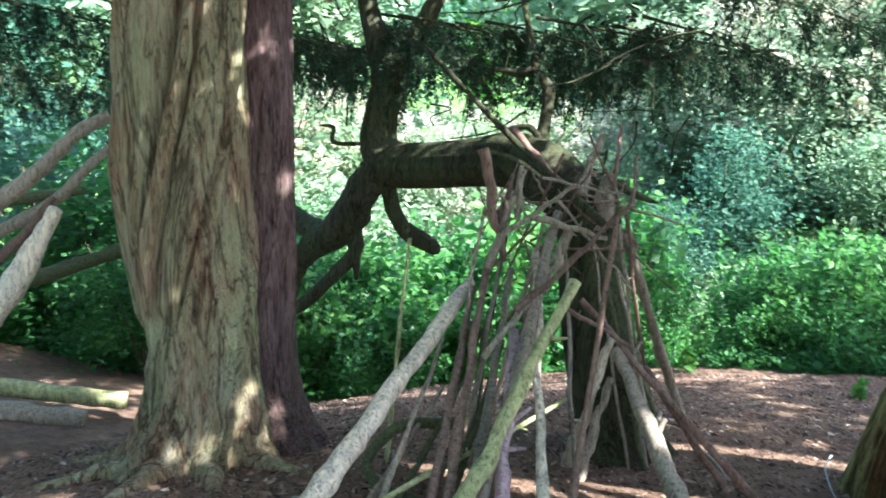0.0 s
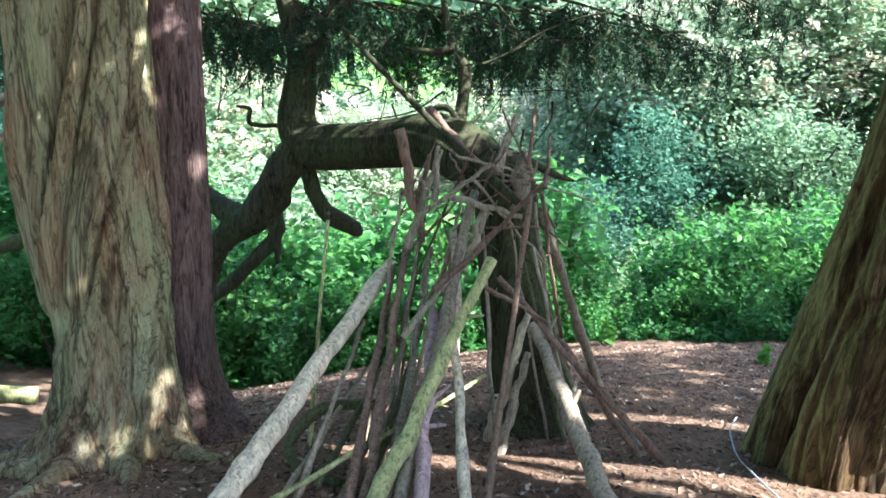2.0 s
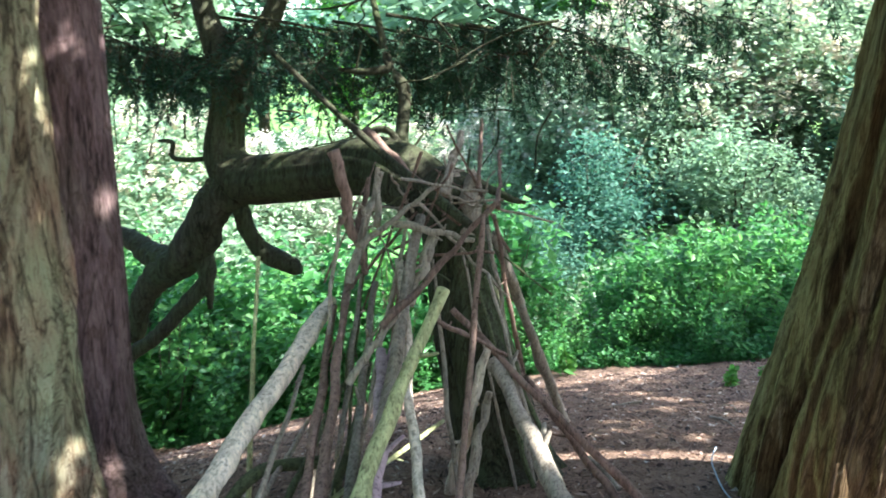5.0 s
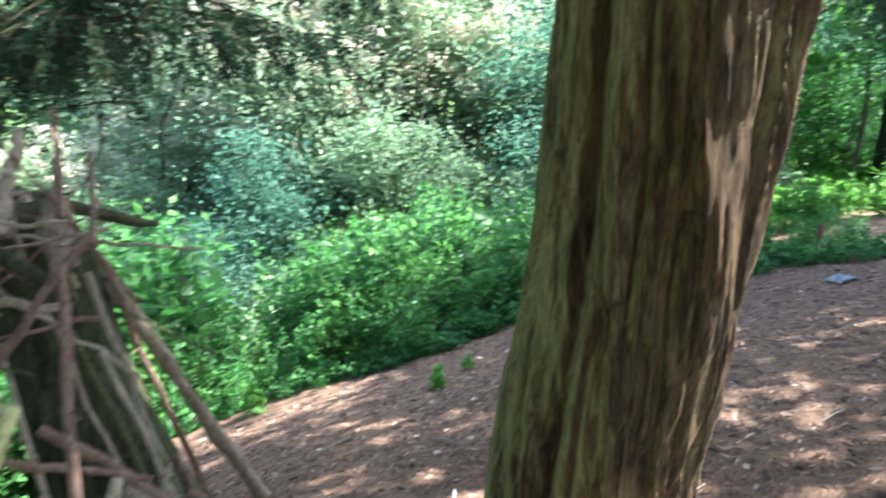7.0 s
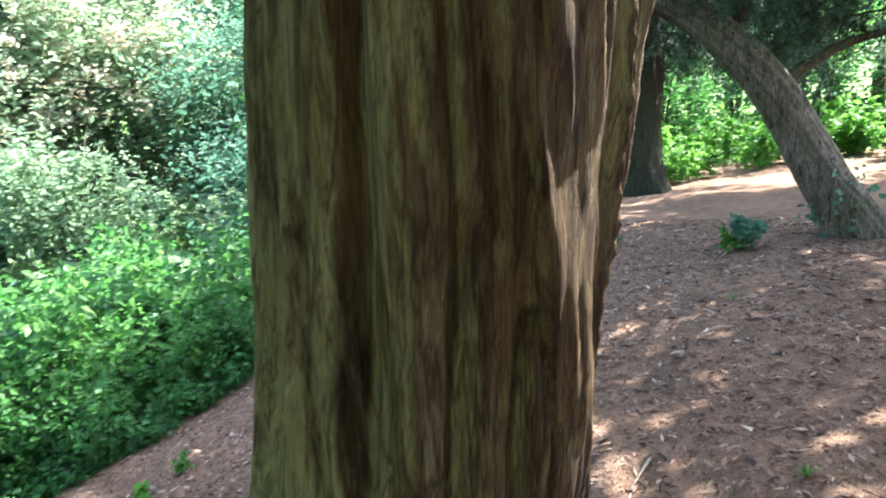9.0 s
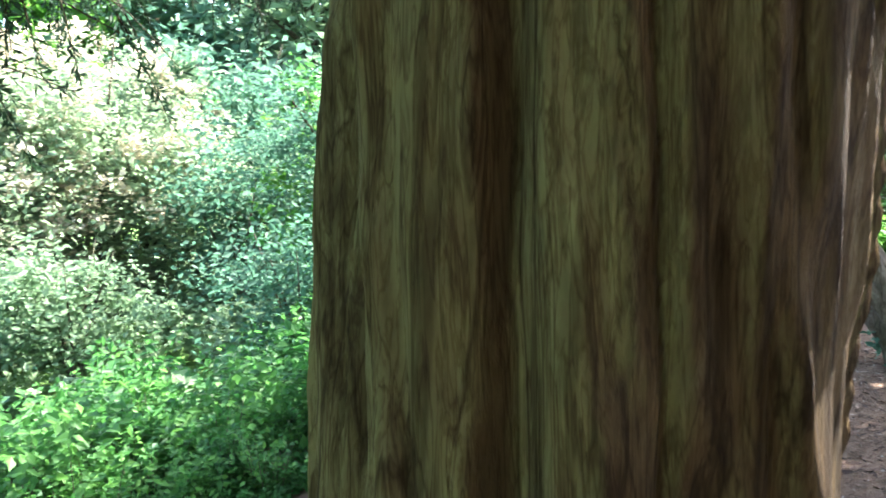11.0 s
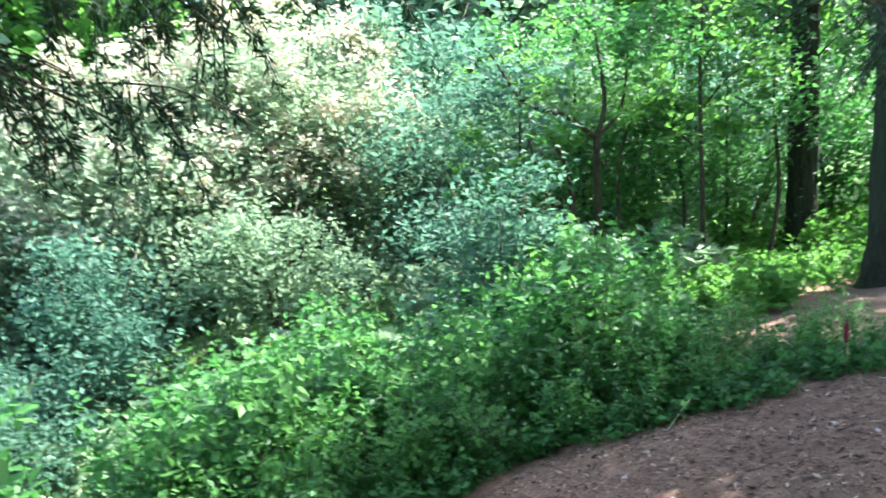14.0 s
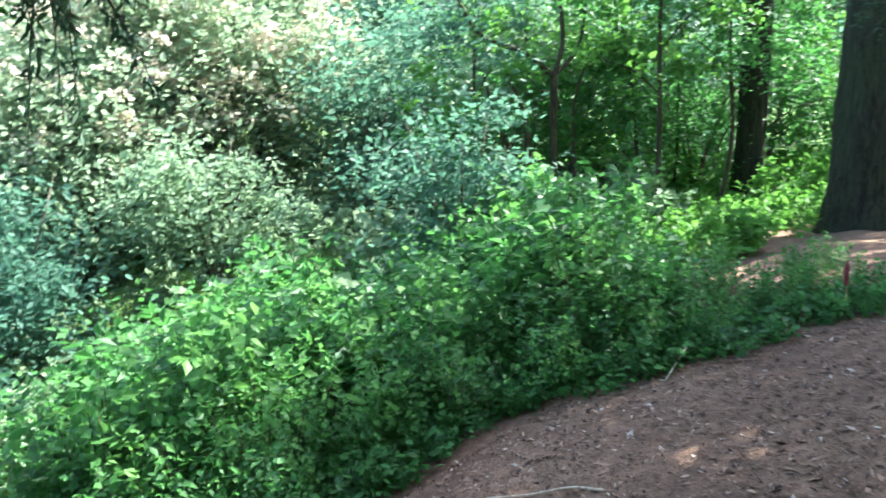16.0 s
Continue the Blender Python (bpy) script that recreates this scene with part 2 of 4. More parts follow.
def spline(points, count):
    """Catmull-Rom through rows of any width, count samples."""
    p = np.asarray(points, dtype=float)
    p = np.vstack([2 * p[0] - p[1], p, 2 * p[-1] - p[-2]])
    s = np.linspace(0, len(p) - 3 - 1e-6, count)
    i = s.astype(int)
    f = (s - i)[:, None]
    a, b, c, d = p[i], p[i + 1], p[i + 2], p[i + 3]
    return 0.5 * (2 * b + (c - a) * f + (2 * a - 5 * b + 4 * c - d) * f ** 2 + (3 * b - a - 3 * c + d) * f ** 3)


def tube(points, around=10, along=24, rough=0.0, seed=0, flutes=None):
    """A closed, tapering tube through rows of x, y, z, radius. flutes(u, s, z): a factor on the radius."""
    q = spline(points, along)
    c, r = q[:, :3], np.maximum(q[:, 3], 0.001)
    way = np.gradient(c, axis=0)
    way /= np.linalg.norm(way, axis=1)[:, None]
    side = np.cross(way[0], (0, 1, 0) if abs(way[0][1]) < 0.9 else (1, 0, 0))
    u = np.arange(around) / around
    rows = []
    for k in range(along):
        side = side - way[k] * (side @ way[k])
        side = side / np.linalg.norm(side)
        other = np.cross(way[k], side)
        f = np.ones(around)
        if rough:
            f += rough * (value_noise(u, np.full(around, k * 0.5), 7 if around > 7 else around, seed) - 0.5) * 2
        if flutes is not None:
            f = f * flutes(u, k / (along - 1), c[k][2])
        a = u * 2 * np.pi
        rows.append(c[k] + (np.cos(a) * r[k] * f)[:, None] * side + (np.sin(a) * r[k] * f)[:, None] * other)
    v = np.vstack(rows + [c[:1], c[-1:]])
    i, j = np.meshgrid(np.arange(along - 1), np.arange(around), indexing="ij")
    a, b = i * around + j, i * around + (j + 1) % around
    quads = np.stack([a, b, b + around, a + around], axis=-1).reshape(-1, 4).tolist()
    n, last = around * along, (along - 1) * around
    quads += [[n, (k + 1) % around, k] for k in range(around)]
    quads += [[n + 1, last + k, last + (k + 1) % around] for k in range(around)]
    return v, quads


def tube_mesh(name, points, material, **more):
    me = bpy.data.meshes.new(name)
    v, f = tube(points, **more)
    me.from_pydata(v.tolist(), [], f)
    me.materials.append(material)
    me.polygons.foreach_set("use_smooth", [True] * len(me.polygons))
    me.update()
    return me


def shift(points, at):
    return [(p[0] - at[0], p[1] - at[1], p[2] - at[2], *p[3:]) for p in points]


def leaves(centres, size, width=0.55, droop=0.0, up=0.6, spread=0.35):
    """Folded four-cornered leaves, two triangles each, at the centres."""
    n = len(centres)
    s = size * (1 + spread * rng.standard_normal(n).clip(-2, 2))[:, None]
    along = rng.standard_normal((n, 3))
    along[:, 2] = along[:, 2] * 0.45 - droop
    along /= np.linalg.norm(along, axis=1)[:, None]
    nrm = rng.standard_normal((n, 3)) * 0.6
    nrm[:, 2] += up
    side = np.cross(along, nrm)
    side /= np.linalg.norm(side, axis=1)[:, None] + 1e-9
    nrm = np.cross(side, along)
    c = np.asarray(centres)
    base, tip = c - along * s * 0.5, c + along * s * 0.5
    mid = c - along * s * 0.08 - nrm * s * 0.1
    left, right = mid + side * s * width * 0.5, mid - side * s * width * 0.5
    v = np.stack([base, left + nrm * s * 0.18, tip, right + nrm * s * 0.18], axis=1).reshape(-1, 3)
    k = np.arange(n)[:, None] * 4
    f = np.concatenate([k + np.array([0, 1, 2]), k + np.array([0, 2, 3])], axis=0)
    return v, f


def clumped(count, clumps, radius, clump_radius, flat=0.7, shell=0.55):
    """Points in clumps spread through a flattened ball, more at its outside."""
    d = rng.standard_normal((clumps, 3))
    d /= np.linalg.norm(d, axis=1)[:, None]
    d *= (shell + (1 - shell) * rng.random(clumps))[:, None] * np.array([radius, radius, radius * flat])
    size = clump_radius * (0.6 + 0.8 * rng.random(clumps))
    pick = rng.integers(0, clumps, count)
    return d[pick] + rng.standard_normal((count, 3)) * size[pick][:, None] * np.array([0.55, 0.55, 0.38])

# ---- ground ----


def relief(x, y):
    return 0.05 * (value_noise(x / 60.0, y * 1.6, 96, 5) - 0.5) + 0.028 * (value_noise(x / 30.0, y * 6, 180, 6) - 0.5)


def ground_top(x, y):
    return ground_z(x, y) + relief(np.asarray(x, dtype=float), np.asarray(y, dtype=float))


def build_ground():
    xs = np.concatenate([[-400, -200, -100, -50, -28, -18, -12], np.arange(-9, 14, 0.12), [16, 20, 28, 50, 100, 200, 400]])
    ys = np.concatenate([[-400, -200, -100, -50, -28, -15, -8], np.arange(-4, 12, 0.12), [14, 18, 24, 32, 50, 100, 200, 400]])
    gx, gy = np.meshgrid(xs, ys, indexing="ij")
    v = np.stack([gx, gy, ground_top(gx, gy)], axis=-1).reshape(-1, 3)
    i, j = np.meshgrid(np.arange(len(xs) - 1), np.arange(len(ys) - 1), indexing="ij")
    a = i * len(ys) + j
    f = np.stack([a, a + len(ys), a + len(ys) + 1, a + 1], axis=-1).reshape(-1, 4)
    solid("ground", mesh_from("ground", v, f, FLOOR), "brown forest floor of needles and bark litter, sloping", "ground", kind="structure")


build_ground()


def build_litter():
    n = 120000
    x = rng.uniform(-3.6, 9.0, n)
    y = rng.uniform(2.0, 8.8, n)
    c = np.stack([x, y, ground_top(x, y) + 0.006], axis=-1)
    a = rng.uniform(0, 2 * np.pi, n)
    size = rng.gamma(2.0, 0.0075, n).clip(0.005, 0.05)[:, None]
    along = np.stack([np.cos(a), np.sin(a), rng.normal(-0.05, 0.16, n)], axis=-1) * size
    side = np.stack([-np.sin(a), np.cos(a), rng.normal(0, 0.3, n)], axis=-1) * size * rng.uniform(0.12, 0.4, n)[:, None]
    v = np.stack([c - along, c + side + [0, 0, 0.004], c + along, c - side], axis=1).reshape(-1, 3)
    k = np.arange(n)[:, None] * 4
    f = np.concatenate([k + np.array([0, 1, 2]), k + np.array([0, 2, 3])], axis=0)
    solid("leaf_litter", mesh_from("leaf_litter", v, f, LITTER, False), "scattered brown needles, bark chips and dry leaves", "leaf litter", kind="stuff")


def litter_material():
    m, nt, out = nodes_of("litter")
    geo = nt.nodes.new("ShaderNodeNewGeometry")
    c = ramp(nt, geo.outputs["Random Per Island"], [(0.0, (0.02, 0.013, 0.010)), (0.4, (0.12, 0.07, 0.048)), (0.82, (0.26, 0.165, 0.11)), (0.95, (0.36, 0.26, 0.19)), (1.0, (0.50, 0.44, 0.37))])
    principled(nt, out, c, 0.9)
    return m


LITTER = litter_material()
build_litter()

# ---- trees close to the path ----


def joined(lines, around=4, along=5):
    vs, fs, n = [], [], 0
    for row in lines:
        v, f = tube(row, around=around, along=along)
        vs.append(v)
        fs += [[k + n for k in q] for q in f]
        n += len(v)
    return np.vstack(vs), fs


def ridges(seed, lobes=0.14, mid=0.07, fine=0.025, turn=0.05, crack=None, base=0.0, flare=0.5, foot=0.4, plates=0.05, deep=1.0, cells=21, bulge=None):
    def f(u, s, z):
        w = u + turn * (z - base)
        h = np.full(u.shape, z * 1.0 + 40)
        out = 1 + lobes * (value_noise(w, h * 0.35, 6, seed) - 0.5) * 2
        out += mid * (1 - 2 * np.abs(value_noise(w, h * 0.5, cells, seed + 1) * 2 - 1))
        out += fine * (value_noise(w + 0.004 * np.sin(h * 9), h * 2.2, 64, seed + 2) - 0.5) * 2
        out += fine * 0.7 * (value_noise(w, h * 7, 110, seed + 3) - 0.5) * 2
        n1, n2 = value_noise(w, h * 0.45, 13, seed + 5), value_noise(w, h * 1.1, 34, seed + 6)
        out -= deep * 0.06 * np.exp(-((n1 - 0.5) / 0.045) ** 2) + 0.035 * np.exp(-((n2 - 0.5) / 0.06) ** 2)
        n3 = value_noise(w + 0.01 * np.sin(h * 2.3), h * 1.5, 30, seed + 7) * 4
        out += plates * (np.floor(n3) + np.clip((n3 - np.floor(n3) - 0.8) * 5, 0, 1)) / 4
        if bulge is not None:
            out += 0.13 * np.exp(-(((u - bulge + 0.5) % 1 - 0.5) / 0.06) ** 2)
        if crack is not None:
            d = (u - crack - 0.02 * math.sin(z * 1.6) + 0.5) % 1 - 0.5
            out -= 0.16 * np.exp(-(d / 0.011) ** 2)
        k = math.exp(-max(z - base, 0) / foot)
        out += k * flare * (value_noise(u, np.full(u.shape, z * 0.5 + 9), 8, seed + 4) - 0.25)
        return out
    return f


def crown_mesh(name, count, clumps, radius, clump, size, material, flat=0.4, centre=(0, 0, 0), **more):
    v, f = leaves(clumped(count, clumps, radius, clump, flat, 0.15) + np.array(centre), size, **more)
    return mesh_from(name, v, f, material, False)


def right_tree():
    at = (2.13, 4.43, float(ground_z(2.13, 4.43)) - 0.08)
    t = thing("yew_tree", at, "large leaning yew with furrowed mossy brown trunk, sunlit along one edge", "tree")
    pts = [(2.14, 4.42, at[2], 0.45), (2.15, 4.42, at[2] + 0.35, 0.42), (2.21, 4.38, 0.05, 0.415), (2.29, 4.33, 0.8, 0.405), (2.385, 4.26, 1.9, 0.405), (2.57, 4.16, 3.5, 0.36), (2.66, 4.1, 5.6, 0.22)]
    part("trunk", tube_mesh("trunk", shift(pts, at), BARK_RIGHT, around=300, along=240, flutes=ridges(31, 0.12, 0.10, 0.03, crack=0.072, bulge=0.835, base=-0.75, flare=0.62, foot=0.24, plates=0.035, deep=1.2)), t)
    fork = np.array((2.62, 4.12, 4.7))
    # unseen crowns, and limbs to carry them, added to shade the floor
    for x, y, z, r in SHADE_CANOPY:
        p = clumped(int(620 * r * r), int(15 * r * r), r, 0.42, 0.28, 0.1) + np.array((x, y, z))
        # a gap left in the added canopy through which the sun reaches the trunk
        s = np.array(sun_way())
        way, rel = s[:2] / np.linalg.norm(s[:2]), p[:, :2] - np.array((2.5, 4.22))
        run, across = rel @ way, rel @ np.array((-way[1], way[0]))
        low = p[:, 2] - run * s[2] / np.linalg.norm(s[:2])
        p = p[(np.abs(across) > 0.75) | (low < -0.9) | (low > 2.8)]
        v, f = leaves(p - np.array(at), 0.2)
        part("crown", mesh_from("crown", v, f, LEAF_YEW, False), t, "dark evergreen needles added for shade")
        end = np.array((x, y, z - 0.3))
        mid = fork * 0.55 + end * 0.45 + np.array((0, 0, 0.8))
        part("limb", tube_mesh("limb", shift([(*fork, 0.12), (*mid, 0.07), (*end, 0.025)], at), BARK_DARK, around=8, along=14), t)


# x, y, z, radius of unseen crowns, set where their shadows should fall
SHADE_CANOPY = [(2.5, 0.5, 5.2, 2.6), (5.3, 3.0, 6.2, 2.2), (-1.5, 0.5, 5.2, 2.4), (1.5, -2.5, 5.4, 2.6), (10.4, 8.0, 6.6, 1.7), (19.0, 3.0, 7.6, 3.0), (6.2, 1.6, 5.8, 2.4), (14.0, 7.0, 7.4, 2.8), (17.0, 5.0, 7.6, 3.0), (0.6, 2.9, 5.4, 2.6), (3.6, 0.6, 6.0, 3.0), (6.3, 4.6, 6.3, 2.9), (8.8, 1.8, 6.6, 2.8), (10.2, 5.6, 7.0, 3.0), (5.4, -1.8, 6.2, 2.6), (13.0, 3.0, 7.2, 2.6), (0.2, -0.6, 5.6, 2.4)]


def left_tree():
    at = (-2.26, 3.92, float(ground_z(-2.26, 3.92)) - 0.08)
    t = thing("twin_stemmed_tree", at, "twin-stemmed old tree with pale peeling furrowed bark and spreading roots", "tree")
    pts = [(-2.21, 3.9, -1.36, 0.456), (-2.23, 3.95, -0.98, 0.331), (-2.27, 4.0, -0.52, 0.285), (-2.38, 4.05, 0.02, 0.294), (-2.41, 4.1, 0.64, 0.306), (-2.41, 4.15, 1.24, 0.292), (-2.44, 4.2, 1.61, 0.285), (-2.61, 4.4, 2.32, 0.273), (-2.81, 4.6, 3.32, 0.215), (-3.1, 4.7, 5.4, 0.16)]
    part("trunk", tube_mesh("trunk", shift(pts, at), BARK_LEFT, around=280, along=220, flutes=ridges(52, 0.20, 0.22, 0.04, turn=-0.10, base=0.0, flare=0.8, foot=0.3, plates=0.20, deep=4.2, cells=10)), t, "pale tan and green furrowed trunk")
    pts = [(-1.89, 4.4, -1.48, 0.351), (-1.97, 4.45, -1.29, 0.271), (-2.06, 4.5, -1.01, 0.216), (-2.08, 4.5, -0.62, 0.189), (-2.08, 4.52, 0.03, 0.177), (-2.12, 4.55, 0.59, 0.174), (-2.13, 4.55, 1.12, 0.171), (-2.17, 4.6, 1.65, 0.173), (-2.24, 4.7, 2.55, 0.156), (-2.38, 4.9, 3.44, 0.112), (-2.5, 5.0, 5.0, 0.08)]
    part("stem", tube_mesh("stem", shift(pts, at), BARK_STEM, around=90, along=110, flutes=ridges(63, 0.10, 0.07, 0.03, base=0.0, flare=0.4, foot=0.25)), t, "purple-brown second stem")
    # unseen crowns and limbs added to cut skylight from the west and south
    for x, y, z, r in ((-2.4, 3.7, 5.2, 2.6), (-5.2, 1.0, 5.6, 2.8), (-3.0, -1.6, 5.4, 2.6), (-5.8, 5.2, 5.6, 2.6), (-0.5, -4.2, 5.6, 2.6), (-7.5, -2.5, 6.0, 2.8), (-4.0, -5.0, 5.8, 2.6)):
        v, f = leaves(clumped(int(330 * r * r), int(9 * r * r), r, 0.42, 0.28, 0.1) + np.array((x, y, z)) - np.array(at), 0.2)
        part("crown", mesh_from("crown", v, f, LEAF_YEW, False), t, "dark evergreen needles added for shade")
        part("limb", tube_mesh("limb", shift([(-2.95, 4.62, 3.6, 0.14), ((x - 2.9) / 2, (y + 4.6) / 2, z - 0.4, 0.08), (x, y, z - 0.3, 0.03)], at), BARK_DARK, around=8, along=14), t)
    for k in range(4):
        a = k * 1.6 + 0.2
        part("limb", tube_mesh("limb", [(-0.5, 0.3, 3.7, 0.12), (-0.5 + math.cos(a) * 1.2, 0.3 + math.sin(a) * 1.2, 4.7, 0.07), (-0.5 + math.cos(a) * 2.6, 0.3 + math.sin(a) * 2.6, 5.6, 0.02)], BARK_DARK, around=8, along=14), t)
    # roots that spread over the ground
    for a, n in ((-2.2, 0.75), (-1.5, 0.8), (-0.85, 0.75), (-0.2, 0.7), (3.3, 0.7), (-2.9, 0.6)):
        row = []
        for d, r in ((0.22, 0.13), (0.42, 0.10), (0.42 + n * 0.4, 0.06), (0.42 + n * 0.75, 0.022)):
            x, y = at[0] + math.cos(a) * d, at[1] + math.sin(a) * d
            row.append((x - at[0], y - at[1], float(ground_z(x, y)) - at[2] + (0.16 if d < 0.3 else 0.05 if d < 0.5 else 0.0), r))
        part("root", tube_mesh("root", row, BARK_LEFT, around=14, along=20, rough=0.16, seed=int(a * 10) % 50), t)


def shelter_yew():
    at = (0.45, 4.8, float(ground_z(0.45, 4.8)) - 0.1)
    t = thing("old_yew", at, "dark old yew with a thick horizontal limb and a broken top", "tree")
    pts = [(0.45, 4.75, -1.21, 0.376), (0.37, 4.85, -0.99, 0.293), (0.25, 4.95, -0.62, 0.248), (0.13, 5.0, -0.23, 0.216), (0.04, 5.1, 0.14, 0.204), (-0.04, 5.15, 0.48, 0.195), (-0.1, 5.2, 0.66, 0.148), (-0.12, 5.2, 0.75, 0.058)]
    part("trunk", tube_mesh("trunk", shift(pts, at), BARK_YEW, around=90, along=80, flutes=ridges(71, 0.14, 0.08, 0.03, base=-1.1, flare=0.5)), t)
    for k, row in enumerate(([(0.07, 5.0, 0.39, 0.076), (0.08, 5.02, 0.56, 0.072), (0.09, 5.05, 0.71, 0.049), (0.09, 5.05, 0.77, 0.011)],
                [(-0.01, 5.1, 0.4, 0.062), (-0.02, 5.1, 0.57, 0.054), (-0.02, 5.12, 0.7, 0.034), (-0.01, 5.12, 0.75, 0.008)])):
        part("splinter", tube_mesh("splinter", shift(row, at), WOODS[1], around=14, along=18, rough=0.3, seed=k + 3), t, "grey splintered top")
    lim = [(-0.08, 5.25, 0.37, 0.16), (-0.32, 5.5, 0.58, 0.209), (-0.69, 5.8, 0.64, 0.204), (-1.11, 6.1, 0.53, 0.19), (-1.65, 6.4, 0.4, 0.195), (-2.01, 6.6, 0.35, 0.204), (-2.19, 6.7, 0.5, 0.175), (-2.19, 6.75, 0.8, 0.148), (-2.15, 6.8, 1.08, 0.165), (-2.27, 6.85, 1.37, 0.133), (-2.4, 6.9, 1.63, 0.096), (-2.6, 7.0, 2.2, 0.069)]
    part("limb", tube_mesh("limb", shift(lim, at), BARK_YEW, around=48, along=110, flutes=ridges(81, 0.08, 0.05, 0.03, flare=0.0)), t, "thick mossy horizontal limb")
    for k, row in enumerate(([(-2.15, 6.8, 1.08, 0.132), (-2.05, 6.85, 1.31, 0.121), (-1.92, 6.9, 1.52, 0.099), (-1.69, 7.0, 2.06, 0.066)],
                [(-2.1, 6.6, 0.26, 0.195), (-2.29, 6.6, 0.07, 0.171), (-2.43, 6.62, -0.22, 0.18), (-2.67, 6.7, -0.48, 0.157), (-2.96, 6.8, -0.7, 0.138), (-3.14, 6.85, -0.96, 0.105), (-3.27, 6.9, -1.37, 0.083)],
                [(-2.73, 6.75, -0.51, 0.135), (-3.05, 6.9, -0.49, 0.115), (-3.38, 7.1, -0.41, 0.095), (-3.83, 7.3, -0.42, 0.086)],
                [(-2.46, 6.65, -0.31, 0.124), (-2.36, 6.6, -0.57, 0.079), (-2.59, 6.5, -0.89, 0.069), (-2.83, 6.5, -1.15, 0.065), (-3.09, 6.5, -1.37, 0.066), (-3.49, 6.4, -1.82, 0.056)])):
        part("limb", tube_mesh("limb", shift(row, at), BARK_YEW, around=24, along=60, rough=0.12, seed=4 + k), t)
    part("stub", tube_mesh("stub", shift([(-2.05, 6.6, 0.12, 0.076), (-1.99, 6.65, -0.12, 0.077), (-1.9, 6.7, -0.3, 0.083), (-1.73, 6.75, -0.41, 0.089), (-1.6, 6.8, -0.48, 0.072), (-1.56, 6.8, -0.48, 0.044)], at), BARK_YEW, around=18, along=24, rough=0.1, seed=8), t, "broken hanging limb stub")
    for row in ([(-2.35, 6.6, -0.51, 0.045), (-2.34, 6.6, -0.71, 0.04), (-2.34, 6.6, -0.87, 0.023)],
                [(0.04, 5.3, 0.68, 0.032), (0.18, 5.7, 0.54, 0.03), (0.31, 6.0, 0.43, 0.027), (0.41, 6.25, 0.36, 0.014)],
                [(-0.47, 5.65, 0.69, 0.06), (-0.5, 5.9, 0.98, 0.049), (-0.51, 6.0, 1.18, 0.045), (-0.64, 6.1, 1.32, 0.037), (-0.76, 6.3, 1.58, 0.029), (-0.9, 6.5, 1.93, 0.02)],
                [(-0.65, 6.1, 1.32, 0.032), (-0.82, 6.1, 1.29, 0.028), (-1.03, 6.1, 1.3, 0.014)],
                [(-0.8, 5.8, 0.77, 0.031), (-0.67, 5.75, 0.9, 0.026), (-0.53, 5.7, 0.88, 0.026), (-0.42, 5.6, 0.66, 0.025)],
                [(-1.39, 5.6, 1.43, 0.018), (-0.95, 5.3, 1.15, 0.02), (-0.55, 5.0, 0.91, 0.023), (-0.09, 4.6, 0.68, 0.028), (0.2, 4.3, 0.56, 0.022)],
                [(-2.31, 6.7, 0.48, 0.022), (-2.66, 6.7, 0.46, 0.023), (-2.67, 6.7, 0.6, 0.022), (-2.8, 6.7, 0.61, 0.011)]):
        part("branch", tube_mesh("branch", shift(row, at), BARK_YEW, around=12, along=24, rough=0.15, seed=len(row)), t)
    part("crown", crown_mesh("crown", 7000, 80, 2.8, 0.5, 0.13, LEAF_YEW, 0.3, (-1.0, 1.2, 5.2)), t, "dark evergreen needles added for shade")
    # crowns added mainly to darken the growth behind the shelter
    for x, y, z, r in ((-2.4, 8.6, 3.1, 2.4), (-3.6, 6.6, 4.0, 2.2), (-4.5, 8.6, 4.2, 2.0), (0.9, 7.8, 3.3, 1.9), (-0.4, 9.0, 2.9, 1.7), (-6.0, 6.8, 2.6, 2.0)):
        v, f = leaves(clumped(int(330 * r * r), int(9 * r * r), r, 0.42, 0.25, 0.1) + np.array((x, y, z)) - np.array(at), 0.2)
        part("crown", mesh_from("crown", v, f, LEAF_YEW, False), t, "dark evergreen needles added for shade")
    r0 = np.random.default_rng(17)
    for _ in range(60):
        p = np.array((r0.uniform(-3.6, 0.6), r0.uniform(5.6, 7.0), r0.uniform(0.8, 1.9)))
        d = np.array((r0.normal(-0.1, 0.3), r0.normal(0, 0.15), -abs(r0.normal(0.3, 0.2))))
        row = [(*p, 0.010), (*(p + d * 0.4 + r0.normal(0, 0.06, 3)), 0.007), (*(p + d * 0.8 + r0.normal(0, 0.08, 3)), 0.005), (*(p + d * 1.3 + r0.normal(0, 0.1, 3)), 0.002)]
        part("twig", tube_mesh("twig", shift(row, at), BARK_YEW, around=6, along=18), t)
    kinds = [bough_meshes(k) for k in range(4)]
    for k, (x, y, z, turn, size) in enumerate(BOUGHS):
        hang_bough(kinds[k % 4], t, (x - at[0], y - at[1], z - at[2]), radians(turn), size, "hanging bough of dark needles")


